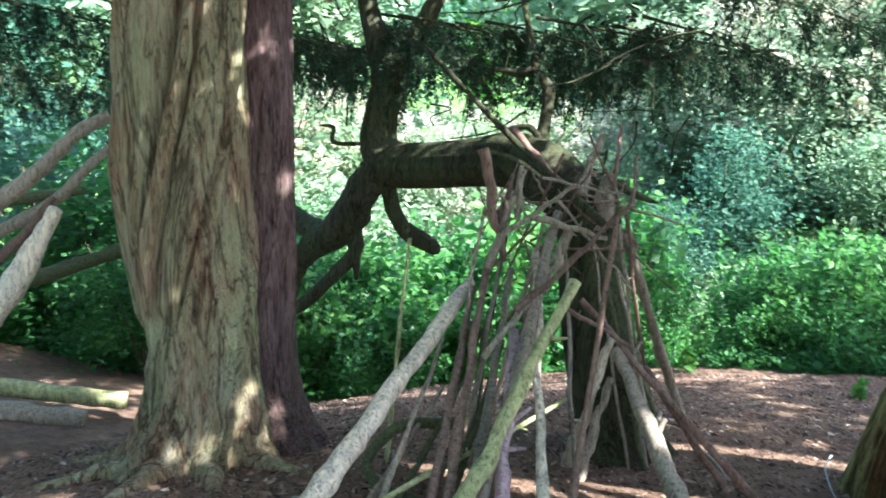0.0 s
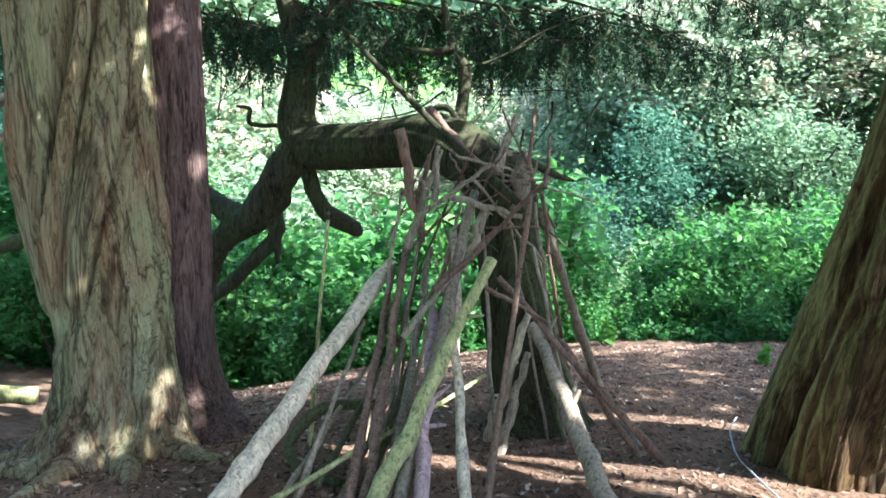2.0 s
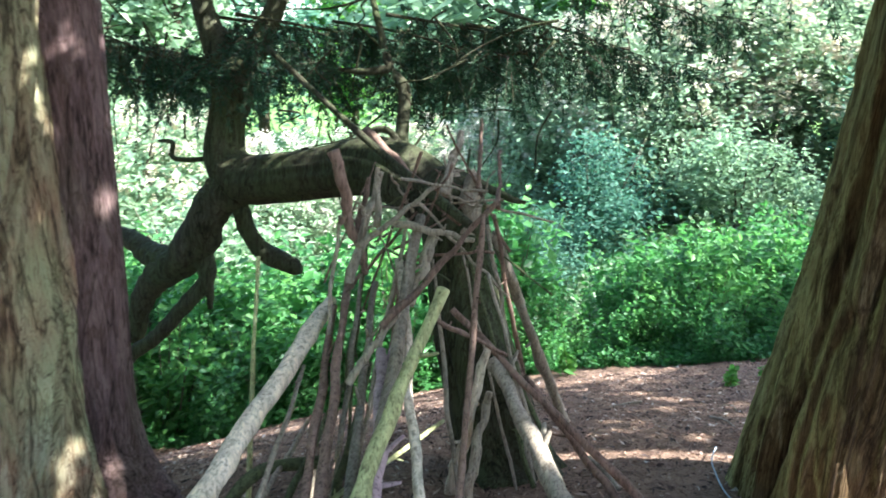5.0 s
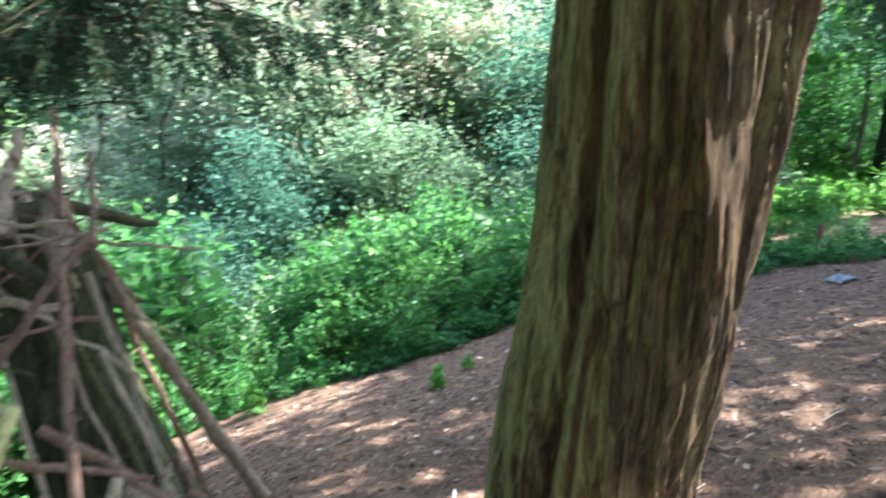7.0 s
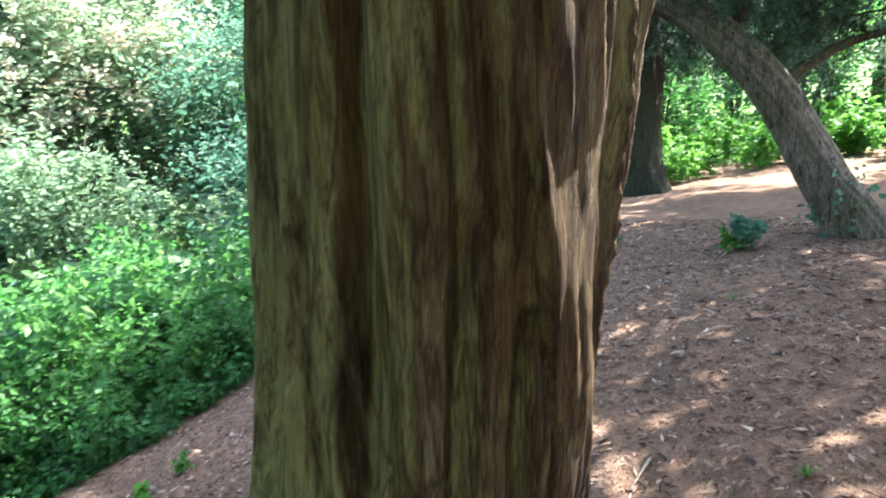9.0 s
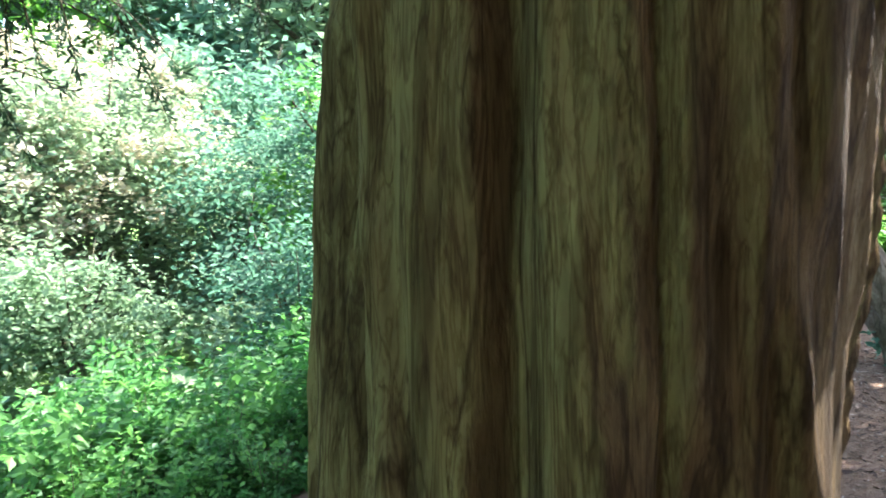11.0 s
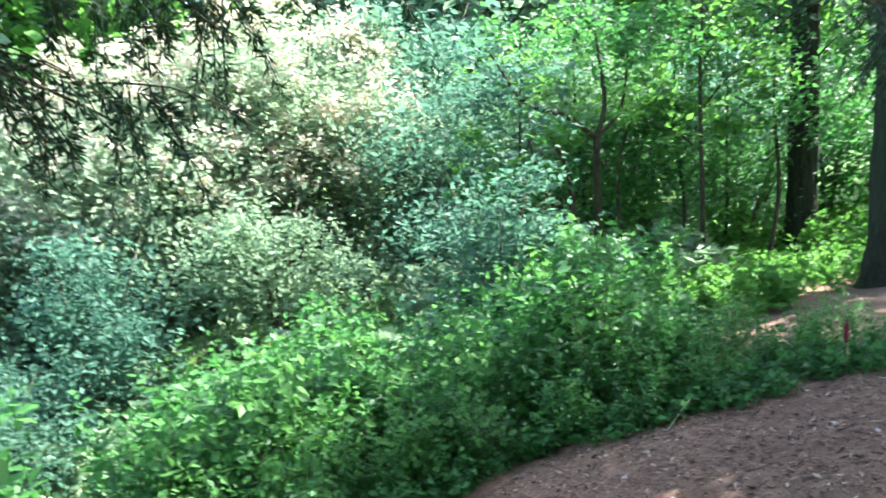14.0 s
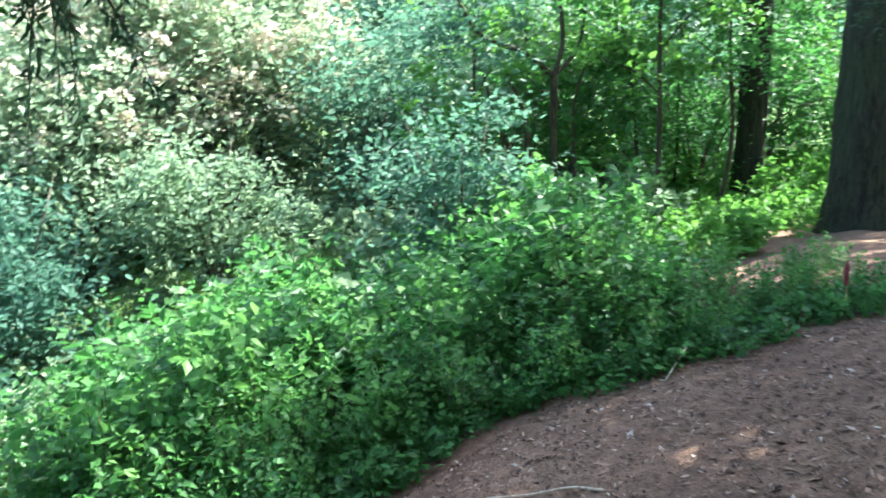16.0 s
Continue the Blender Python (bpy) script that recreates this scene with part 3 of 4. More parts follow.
BOUGHS = [(-3.6, 6.6, 1.45, 10, 1.2), (-3.1, 6.9, 1.3, -20, 1.2), (-2.6, 7.4, 1.2, 40, 1.2), (-1.6, 7.2, 1.5, 0, 1.2), (-1.2, 6.6, 1.5, 30, 1.1), (-0.6, 6.4, 1.5, -30, 1.1), (0.0, 6.6, 1.55, 15, 1.1), (0.6, 6.8, 1.6, 50, 1.1),
          (-2.9, 8.0, 1.2, 80, 1.3), (-2.0, 8.2, 1.35, -60, 1.3), (-0.9, 7.8, 1.45, 20, 1.3), (0.0, 7.6, 1.5, 100, 1.3), (-4.2, 7.6, 1.3, 60, 1.3), (1.2, 7.4, 1.9, 20, 1.2)]
BOUGHS += [(1.9, 7.9, 2.75, 0, 1.2), (2.3, 8.4, 2.8, 40, 1.2), (2.8, 8.0, 2.8, -20, 1.2), (3.3, 7.6, 2.75, 30, 1.1), (1.5, 8.6, 2.5, 70, 1.2), (-3.3, 7.8, 0.95, 90, 1.1), (-0.3, 7.0, 1.3, 140, 1.2), (0.7, 7.7, 1.5, 20, 1.4),
           (1.5, 7.6, 2.35, -10, 1.4), (-2.3, 7.0, 1.5, -50, 1.0), (2.2, 7.4, 2.8, 120, 1.1), (0.5, 8.2, 1.4, 200, 1.3)]
BOUGHS += [(-5.4, 6.2, 1.4, 10, 1.3), (-5.9, 6.6, 1.1, 70, 1.3), (-4.9, 6.9, 1.2, -30, 1.3), (-5.6, 7.2, 0.7, 120, 1.3), (-6.3, 7.0, 0.5, 40, 1.4), (-5.0, 7.6, 0.5, 160, 1.3), (-6.0, 6.0, 0.9, 0, 1.2)]


def bough_meshes(k):
    """A drooping branch along x with twigs that hang on both sides, set with needles."""
    r0 = np.random.default_rng(700 + k)
    lines = [[(-0.7, 0, 0.15, 0.014), (-0.2, 0.05, 0.1, 0.010), (0.4, -0.03, 0.0, 0.007), (0.9, 0.02, -0.22, 0.002)]]
    pts, ways = [], []
    for _ in range(46):
        s = r0.uniform(-0.6, 0.9)
        root = np.array([s, 0, 0.12 - 0.2 * max(s, 0)])
        tip = root + np.array([r0.normal(0.1, 0.1), r0.normal(0, 0.2), -abs(r0.normal(0.26, 0.12)) - 0.05])
        lines.append([(*root, 0.004), (*((root + tip) / 2 + np.array([0, 0, 0.04])), 0.003), (*tip, 0.0015)])
        n = 46
        f = r0.uniform(0.08, 1.0, n)[:, None]
        pts.append(root + (tip - root) * f)
        w = r0.normal(0, 1, (n, 3)) + (tip - root) / np.linalg.norm(tip - root) * 0.8
        ways.append(w / np.linalg.norm(w, axis=1)[:, None])
    p, w = np.vstack(pts), np.vstack(ways)
    side = np.cross(w, r0.normal(0, 1, w.shape))
    side /= np.linalg.norm(side, axis=1)[:, None]
    m = p + w * 0.025
    v = np.stack([p, m + side * 0.006, p + w * 0.055, m - side * 0.006], axis=1).reshape(-1, 3)
    i = np.arange(len(p))[:, None] * 4
    f = np.concatenate([i + np.array([0, 1, 2]), i + np.array([0, 2, 3])], axis=0)
    needles = mesh_from("needles", v, f, LEAF_YEW, False)
    sv, sf = joined(lines[1:])
    twigs = bpy.data.meshes.new("twig")
    twigs.from_pydata(sv.tolist(), [], sf)
    twigs.materials.append(BARK_DARK)
    return tube_mesh("bough", lines[0], BARK_DARK, around=7, along=12), twigs, needles


def hang_bough(kind, parent, at, turn, size, label=""):
    wood, twigs, needles = kind
    b = part("bough", wood, parent, label)
    b.matrix_basis = Matrix.LocRotScale(at, Euler((0, 0, turn)), (size, size, size))
    for name, me in (("twig", twigs), ("needles", needles)):
        tagged(part(name, me, b), kind="stuff")


right_tree()
left_tree()
shelter_yew()

# ---- the stick shelter ----
LEANING = [(-1.05, 2.99, -0.7, 4.75, -0.03, 0.06, 0),
           (-0.07, 3.19, -0.27, 4.15, -0.06, 0.04, 4),
           (-0.31, 3.17, 0.05, 4.07, 0.32, 0.043, 3),
           (0.14, 3.25, -0.25, 4.5, 0.33, 0.029, 0),
           (-0.20, 3.26, -0.15, 4.6, 0.56, 0.038, 1),
           (-0.44, 3.19, -0.64, 4.6, -0.01, 0.026, 2),
           (-0.36, 3.20, -0.58, 4.7, 0.18, 0.029, 2),
           (0.11, 4.40, 0.28, 4.2, -0.03, 0.03, 0),
           (0.23, 3.30, 0.22, 4.1, 0.61, 0.018, 2),
           (0.84, 3.39, 0.3, 4.3, -0.14, 0.051, 1),
           (1.17, 4.11, 0.14, 4.25, 0.1, 0.023, 2),
           (0.85, 5.99, 0.24, 5.1, 0.37, 0.042, 1),
           (0.60, 5.60, 0.26, 4.9, 0.44, 0.018, 2)]
THIN = [(-0.37, 3.31, -0.39, 4.4, -0.31, 0.021, 5),
           (-0.25, 3.26, -0.42, 4.7, 0.12, 0.026, 1),
           (0.20, 4.08, 0.3, 4.3, -0.31, 0.028, 1),
           (0.71, 4.47, 0.44, 4.8, -0.35, 0.019, 2),
           (1.02, 4.20, 0.51, 4.4, -0.28, 0.024, 2),
           (-1.00, 4.10, -1.1, 4.6, 0.17, 0.015, 3),
           (-0.79, 3.20, -0.73, 4.3, -0.64, 0.018, 1),
           (-0.71, 3.18, -0.78, 4.4, -0.37, 0.018, 1),
           (-0.66, 3.33, -0.55, 4.4, -0.45, 0.018, 5),
           (-0.48, 3.15, -0.46, 4.0, -0.66, 0.017, 2)]
CROSSING = [(-0.64, 4.55, 0.9, -0.46, 4.6, 0.2, 0.031, 2),
            (-0.25, 4.05, 0.1, 0.28, 4.3, 0.73, 0.019, 2),
            (-0.4, 4.0, -0.19, -0.17, 4.1, 0.17, 0.02, 1),
            (-0.47, 4.5, 0.39, -0.05, 4.5, 0.76, 0.017, 1),
            (-0.28, 4.5, 0.53, 0.17, 4.3, 0.52, 0.02, 1),
            (-0.63, 5.3, 0.94, 0.08, 4.5, 0.56, 0.028, 2),
            (-0.04, 4.7, 0.67, 0.01, 5.0, 1.0, 0.028, 1),
            (0.14, 4.8, 0.7, 0.12, 5.1, 1.07, 0.014, 2),
            (0.28, 4.4, 0.68, 0.25, 4.9, 0.91, 0.013, 2)]
BRACING = [(-0.80, 3.1, -0.74, 0.08, 4.1, -0.40, 0.016, 3),
           (-0.01, 4.05, 0.18, 0.38, 4.2, -0.05, 0.013, 2),
           (-0.53, 4.5, 0.17, -0.4, 4.7, 0.78, 0.025, 1),
           (-0.4, 4.6, 0.48, -0.42, 4.7, 0.8, 0.021, 1),
           (-0.06, 4.5, 0.48, -0.15, 4.3, 0.14, 0.031, 1),
           (-0.52, 4.6, 0.4, -0.47, 4.7, 0.74, 0.021, 2)]


def stick(a, b, r, tone, k, name="stick", bend=0.22):
    a, b = np.array(a), np.array(b)
    n = 9
    r0 = np.random.default_rng(300 + k)
    rows = []
    for i in range(n):
        s = i / (n - 1)
        p = a + (b - a) * s + r0.normal(0, bend, 3) * min(max(r, 0.012), 0.03) * (0 < i < n - 1)
        rows.append((*(p - a), r * (1.1 - 0.4 * s) * r0.uniform(0.88, 1.12)))
    names = ("bleached pale", "weathered grey", "brown barked", "yellow-green", "purplish smooth", "mossy dark")
    ob = solid(name, tube_mesh(name, rows, WOODS[tone], around=12, along=44, rough=0.16, seed=k), f"{names[tone]} {name} leaning in the stick shelter", name, "sticks of the shelter", at=tuple(a))
    for _ in range(3 if r > 0.012 else 1):
        i = int(r0.integers(2, n - 1))
        c, q = np.array(rows[i][:3]), rows[i][3]
        d = r0.normal(0, 1, 3)
        d = d / np.linalg.norm(d) * r0.uniform(1.6, 4.5) * q + (b - a) / np.linalg.norm(b - a) * q * 2
        part("stub", tube_mesh("stub", [(*c, q * 0.45), (*(c + d * 0.6), q * 0.36), (*(c + d), q * 0.22)], WOODS[tone], around=7, along=5), ob)


def build_shelter():
    k = 0
    for bx, by, tx, ty, tz, r, tone in LEANING + THIN:
        over = 1.0 if r > 0.024 else 1.06
        a = np.array((bx, by, float(ground_top(bx, by)) - 0.01))
        stick(a, a + (np.array((tx, ty, tz)) - a) * over, r, tone, k)
        k += 1
    for x0, y0, z0, x1, y1, z1, r, tone in CROSSING + BRACING:
        stick((x0, y0, z0), (x1, y1, z1), r, tone, k)
        k += 1
    r0 = np.random.default_rng(41)
    for _ in range(12):
        s = r0.random()
        bx, by = -0.75 + 1.5 * s + r0.normal(0, 0.05), 3.45 + 0.9 * abs(s - 0.35) + r0.uniform(0, 0.6)
        top = (-0.6 + 0.85 * s + r0.normal(0, 0.06), 4.65 + r0.normal(0, 0.08), r0.uniform(0.1, 0.6))
        stick((bx, by, float(ground_top(bx, by)) - 0.01), top, r0.uniform(0.008, 0.019), (1, 2, 1, 2, 5, 1)[int(r0.integers(6))], k, bend=0.5)
        k += 1
    for _ in range(26):
        c = np.array((r0.uniform(-0.6, 0.3), r0.uniform(4.4, 5.0), r0.uniform(0.2, 0.8)))
        d = np.array((r0.normal(0, 0.22), r0.normal(0, 0.1), r0.normal(0.12, 0.22)))
        stick(c - d, c + d, r0.uniform(0.004, 0.011), (1, 2, 2, 5, 2, 1)[int(r0.integers(6))], k, "twig", 0.55)
        k += 1


build_shelter()

# ---- undergrowth ----


def shrub(name, material, height, count, size, label, category, group, flowers=0, bare=0.25):
    """A loose shrub on several stems, standing at its own origin."""
    t = thing(name, (0, 0, 0), label, category, group)
    w = height * 0.5
    pts = clumped(count, 26, w, w * 0.42, 1.0, 0.3)
    pts[:, 2] = pts[:, 2] * 1.0 + height * 0.52
    pts = pts[pts[:, 2] > 0.02]
    v, f = leaves(pts, size, up=0.9)
    part("foliage", mesh_from("foliage", v, f, material, False), t)
    for k in range(5):
        a, d = k * 1.3, w * (0.3 + 0.12 * k)
        part("stem", tube_mesh("stem", [(0, 0, -0.1, 0.014 * height), (d * 0.3 * math.cos(a), d * 0.3 * math.sin(a), height * 0.4, 0.01 * height), (d * math.cos(a), d * math.sin(a), height * (0.8 + 0.05 * k), 0.003)], BARK_GREY, around=6, along=8), t)
    if flowers:
        p = clumped(flowers, 240, w * 1.03, w * 0.09, 1.0, 0.75)
        p[:, 2] += height * 0.56
        v, f = leaves(p[p[:, 2] > height * 0.35], size * 0.75, 0.9, up=1.5)
        part("blossom", mesh_from("blossom", v, f, BLOSSOM, False), t, "flat heads of cream flowers")
    return t


EDGE = [(-8.5, 7.4), (-5.6, 7.4), (-4.2, 8.0), (-2.6, 8.6), (-0.7, 9.3), (1.1, 9.6), (2.0, 9.3), (2.9, 8.9), (3.7, 9.0), (4.6, 9.15), (5.2, 8.6), (5.8, 8.15), (6.7, 7.85), (7.6, 7.25)]


def place(kinds, x, y, size, turn):
    pick = kinds[int(rng.integers(len(kinds)))]
    if not pick.get("used"):
        pick["used"] = 1
        pick.location, pick.rotation_euler, pick.scale = (x, y, float(ground_z(x, y))), (0, 0, turn), (size, size, size)
        return
    m = Matrix.LocRotScale((x, y, float(ground_z(x, y))), Euler((0, 0, turn)), None)
    c = copy_thing(pick, m)
    c.scale = (size, size, size)


def herb(height, stems, per, size, spread):
    """Leaves of an upright leafy plant, tier by tier along its stems, and the lines of the stems."""
    pts, lines = [], []
    for _ in range(stems):
        a, d = rng.uniform(0, 6.28), rng.uniform(0.05, 1) * spread
        h = height * rng.uniform(0.55, 1.05)
        tip = np.array([math.cos(a) * d, math.sin(a) * d, h])
        foot = tip * np.array([0.35, 0.35, 0])
        s = rng.uniform(0.12, 1.0, per)[:, None]
        c = foot + (tip - foot) * s + np.stack([rng.normal(0, 1, per), rng.normal(0, 1, per), rng.normal(0, 0.5, per)], axis=-1) * 0.085 * (1.25 - s) * (height + 0.3)
        pts.append(c)
        lines.append([(*foot, 0.008), (*(foot * 0.5 + tip * 0.5 + np.array([0, 0, 0.05])), 0.006), (*tip, 0.002)])
    p = np.vstack(pts)
    return leaves(p[p[:, 2] > 0.02], size, 0.62, droop=0.12, up=1.1), lines


def herb_thing(material, height, label, stems=10, per=46, size=0.085, spread=0.46, name="shrub", category="shrub", group="undergrowth bank"):
    t = thing(name, (0, 0, 0), label, category, group)
    (v, f), lines = herb(height, stems, per, size, spread)
    part("foliage", mesh_from("foliage", v, f, material, False), t)
    sv, sf = joined(lines)
    me = bpy.data.meshes.new("stalk")
    me.from_pydata(sv.tolist(), [], sf)
    me.materials.append(BARK_GREY)
    part("stalk", me, t)
    return t


def along_edge(s):
    lengths = np.array([math.hypot(b[0] - a[0], b[1] - a[1]) for a, b in zip(EDGE, EDGE[1:])])
    d = s * lengths.sum()
    k = 0
    while d > lengths[k] and k < len(lengths) - 1:
        d -= lengths[k]
        k += 1
    (x0, y0), (x1, y1) = EDGE[k], EDGE[k + 1]
    f = d / lengths[k]
    return x0 + (x1 - x0) * f, y0 + (y1 - y0) * f, -(y1 - y0) / lengths[k], (x1 - x0) / lengths[k]


def mass(name, material, spots, height, label, category, size=0.1, stems=11, per=46, spread=0.42):
    """Plants too many to count, as one piece: rows of x, y, scale."""
    kinds = [herb(height, stems, per, size, spread)[0] for _ in range(5)]
    vs, fs, n = [], [], 0
    for x, y, s in spots:
        v, f = kinds[int(rng.integers(5))]
        a = rng.uniform(0, 6.28)
        c, d = math.cos(a) * s, math.sin(a) * s
        w = np.stack([v[:, 0] * c - v[:, 1] * d + x, v[:, 0] * d + v[:, 1] * c + y, v[:, 2] * s + float(ground_z(x, y))], axis=-1)
        vs.append(w)
        fs.append(f + n)
        n += len(v)
    solid(name, mesh_from(name, np.vstack(vs), np.vstack(fs), material, False), label, category, kind="stuff")


def build_undergrowth():
    green = [herb_thing(LEAF_GREEN, 1.25, "leafy green sapling and nettle clump on the bank") for _ in range(4)]
    green += [herb_thing(LEAF_BANK, 1.25, "bright green broad-leaved clump on the bank", size=0.085, per=44) for _ in range(2)]
    back = [[], []]
    for k in range(1500):
        x, y, nx, ny = along_edge(rng.random())
        off = rng.uniform(0.0, 1.0) ** 1.25 * 4.6
        end = 1.0 if x < 5 else max(0.3, 1.0 - (x - 5) * 0.24)
        if x > 6.0 and off > 1.1:
            continue
        x, y = x + nx * (off + 0.15) + rng.normal(0, 0.15), y + ny * (off + 0.15) + rng.normal(0, 0.15)
        tall = (0.42 + min(off, 1.6) * 0.40) * end * rng.uniform(0.55, 1.4) * (1.7 if x < 0.2 else 1.0)
        if k < 270 and off < 2.2:
            place(green, x, y, tall, rng.uniform(0, 6.3))
        else:
            back[int(rng.random() < 0.3)].append((x, y, tall))
    for _ in range(130):
        x, y = rng.uniform(4.2, 8.6), rng.uniform(9.6, 13.0)
        if y > 9.4 + 0.45 * max(0.0, x - 5.5):
            back[int(rng.random() < 0.3)].append((x, y, rng.uniform(0.7, 1.25)))
    mass("undergrowth", LEAF_GREEN, back[0], 1.25, "dense leafy green undergrowth behind the bank's edge", "undergrowth", 0.085, 9, 30, 0.5)
    mass("undergrowth", LEAF_BANK, back[1], 1.25, "bright sunlit leafy undergrowth", "undergrowth", 0.085, 9, 30, 0.5)
    spots = []
    for _ in range(1500):
        x, y, nx, ny = along_edge(rng.random())
        off = abs(rng.normal(0, 0.45)) - 0.12
        spots.append((x + nx * off, y + ny * off, rng.uniform(0.5, 1.3)))
    mass("ground_ivy", LEAF_GREEN, spots, 0.22, "low ivy and seedlings along the foot of the bank", "ground cover", 0.06, 4, 9, 0.2)
    far = [(rng.uniform(14, 26), rng.uniform(1, 16), rng.uniform(0.7, 1.3)) for _ in range(260)]
    far = [p for p in far if math.hypot(p[0] - 11.9, p[1] - 9.6) > 1.6]
    far += [(rng.uniform(8.5, 14), rng.uniform(9.6, 15), rng.uniform(0.4, 0.8)) for _ in range(150)]
    mass("bracken", LEAF_SUN, [p for p in far if p[1] > 8.5 + (p[0] < 12) * 1.0 or p[0] > 15.5], 0.9, "sunlit yellow-green bracken and saplings beyond the trees", "bracken", 0.15, 8, 24, 0.6)
    # far growth whose haze lies in the leaf colour
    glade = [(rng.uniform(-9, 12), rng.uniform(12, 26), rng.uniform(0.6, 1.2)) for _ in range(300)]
    mass("bracken", LEAF_HAZE, glade, 1.0, "pale green growth on the lower slope, haze painted into its colour", "bracken", 0.19, 9, 26, 0.8)
    # blue leaf colour stands in for haze behind the bank
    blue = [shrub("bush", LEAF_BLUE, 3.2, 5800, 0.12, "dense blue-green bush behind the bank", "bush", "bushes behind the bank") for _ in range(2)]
    pale = [shrub("bush", LEAF_HAZE, 3.2, 5800, 0.125, "pale grey-green bush with sunny haze painted into its leaf colour", "bush", "bushes behind the bank") for _ in range(2)]
    lush = [shrub("bush", LEAF_GREEN, 3.2, 5800, 0.12, "full green bush behind the bank", "bush", "bushes behind the bank")]
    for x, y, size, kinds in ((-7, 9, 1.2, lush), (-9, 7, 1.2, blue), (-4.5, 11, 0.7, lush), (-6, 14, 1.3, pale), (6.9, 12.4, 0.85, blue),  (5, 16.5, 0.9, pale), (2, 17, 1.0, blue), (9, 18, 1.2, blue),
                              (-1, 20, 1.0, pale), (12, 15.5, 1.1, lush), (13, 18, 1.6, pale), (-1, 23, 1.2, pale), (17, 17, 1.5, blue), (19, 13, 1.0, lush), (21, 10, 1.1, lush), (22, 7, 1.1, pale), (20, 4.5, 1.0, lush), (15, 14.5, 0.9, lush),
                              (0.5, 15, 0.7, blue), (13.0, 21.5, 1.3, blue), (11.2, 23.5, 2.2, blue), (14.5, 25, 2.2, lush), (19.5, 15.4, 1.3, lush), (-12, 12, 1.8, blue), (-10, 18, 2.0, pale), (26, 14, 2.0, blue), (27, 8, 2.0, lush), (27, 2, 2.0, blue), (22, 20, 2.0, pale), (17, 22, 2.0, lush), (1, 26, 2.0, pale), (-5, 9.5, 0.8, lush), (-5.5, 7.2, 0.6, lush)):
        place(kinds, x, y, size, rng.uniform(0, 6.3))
    # elder leaves and blossom are kept pale to paint the bright haze
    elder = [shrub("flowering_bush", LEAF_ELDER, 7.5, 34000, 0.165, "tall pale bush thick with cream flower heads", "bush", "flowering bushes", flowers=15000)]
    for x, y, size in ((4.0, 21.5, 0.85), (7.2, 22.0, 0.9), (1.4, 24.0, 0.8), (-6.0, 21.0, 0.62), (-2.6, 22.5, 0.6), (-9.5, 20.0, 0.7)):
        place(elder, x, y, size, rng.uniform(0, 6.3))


build_undergrowth()

# ---- distant and middle trees ----


def far_tree(name, material, height, count, size, radius, label, base=2.0):
    t = thing(name, (0, 0, 0), label, "tree", "woodland trees")
    part("trunk", tube_mesh("trunk", [(0, 0, -0.3, 0.035 * height), (0.1, 0, height * 0.3, 0.026 * height), (0.0, 0.15, height * 0.75, 0.01 * height), (0, 0, height * 0.95, 0.01)], BARK_DARK, around=14, along=20, rough=0.1), t)
    p = clumped(count, 60, radius, radius * 0.3, 1.0, 0.35)
    p[:, 2] = p[:, 2] * (height - base) / (2 * radius) * 0.9 + (height + base) / 2
    v, f = leaves(p, size, up=0.9)
    part("crown", mesh_from("crown", v, f, material, False), t)
    for k in range(6):
        a, z = k * 1.05, height * (0.3 + 0.09 * k)
        part("limb", tube_mesh("limb", [(0.05, 0.05, z, 0.012 * height), (radius * 0.4 * math.cos(a), radius * 0.4 * math.sin(a), z + height * 0.08, 0.007 * height), (radius * 0.85 * math.cos(a), radius * 0.85 * math.sin(a), z + height * 0.12, 0.01)], BARK_DARK, around=6, along=10), t)
    return t


def build_woods():
    kinds = [far_tree("woodland_tree", m, 12.0, 4200, 0.46, 3.6, lab, 1.0) for m, lab in ((LEAF_GREEN, "full green broad-leaved woodland tree"), (LEAF_BLUE, "woodland tree with bluish haze painted into its leaves"), (LEAF_SUN, "sunlit yellow-green woodland tree"), (LEAF_HAZE, "pale green woodland tree"))]
    for k in range(46):
        b = radians(-75 + 190 * k / 45 + rng.uniform(-2, 2))
        d = rng.uniform(33, 46) + 16 * (-0.40 < b < -0.16)
        place(kinds, d * math.sin(b), d * math.cos(b), rng.uniform(0.8, 1.3), rng.uniform(0, 6.3))
    for x, y in ((-1.5, 31.5), (3.5, 32.0), (8.5, 31.5), (13.0, 31.0), (18.0, 28.0)):
        place(kinds, x, y, rng.uniform(1.1, 1.35), rng.uniform(0, 6.3))
    # unseen trees added behind the start to close off the open sky
    for k in range(7):
        b = radians(165 + 120 * k / 6)
        d = rng.uniform(9, 16)
        place(kinds, d * math.sin(b), d * math.cos(b), rng.uniform(0.7, 1.0), rng.uniform(0, 6.3))


build_woods()


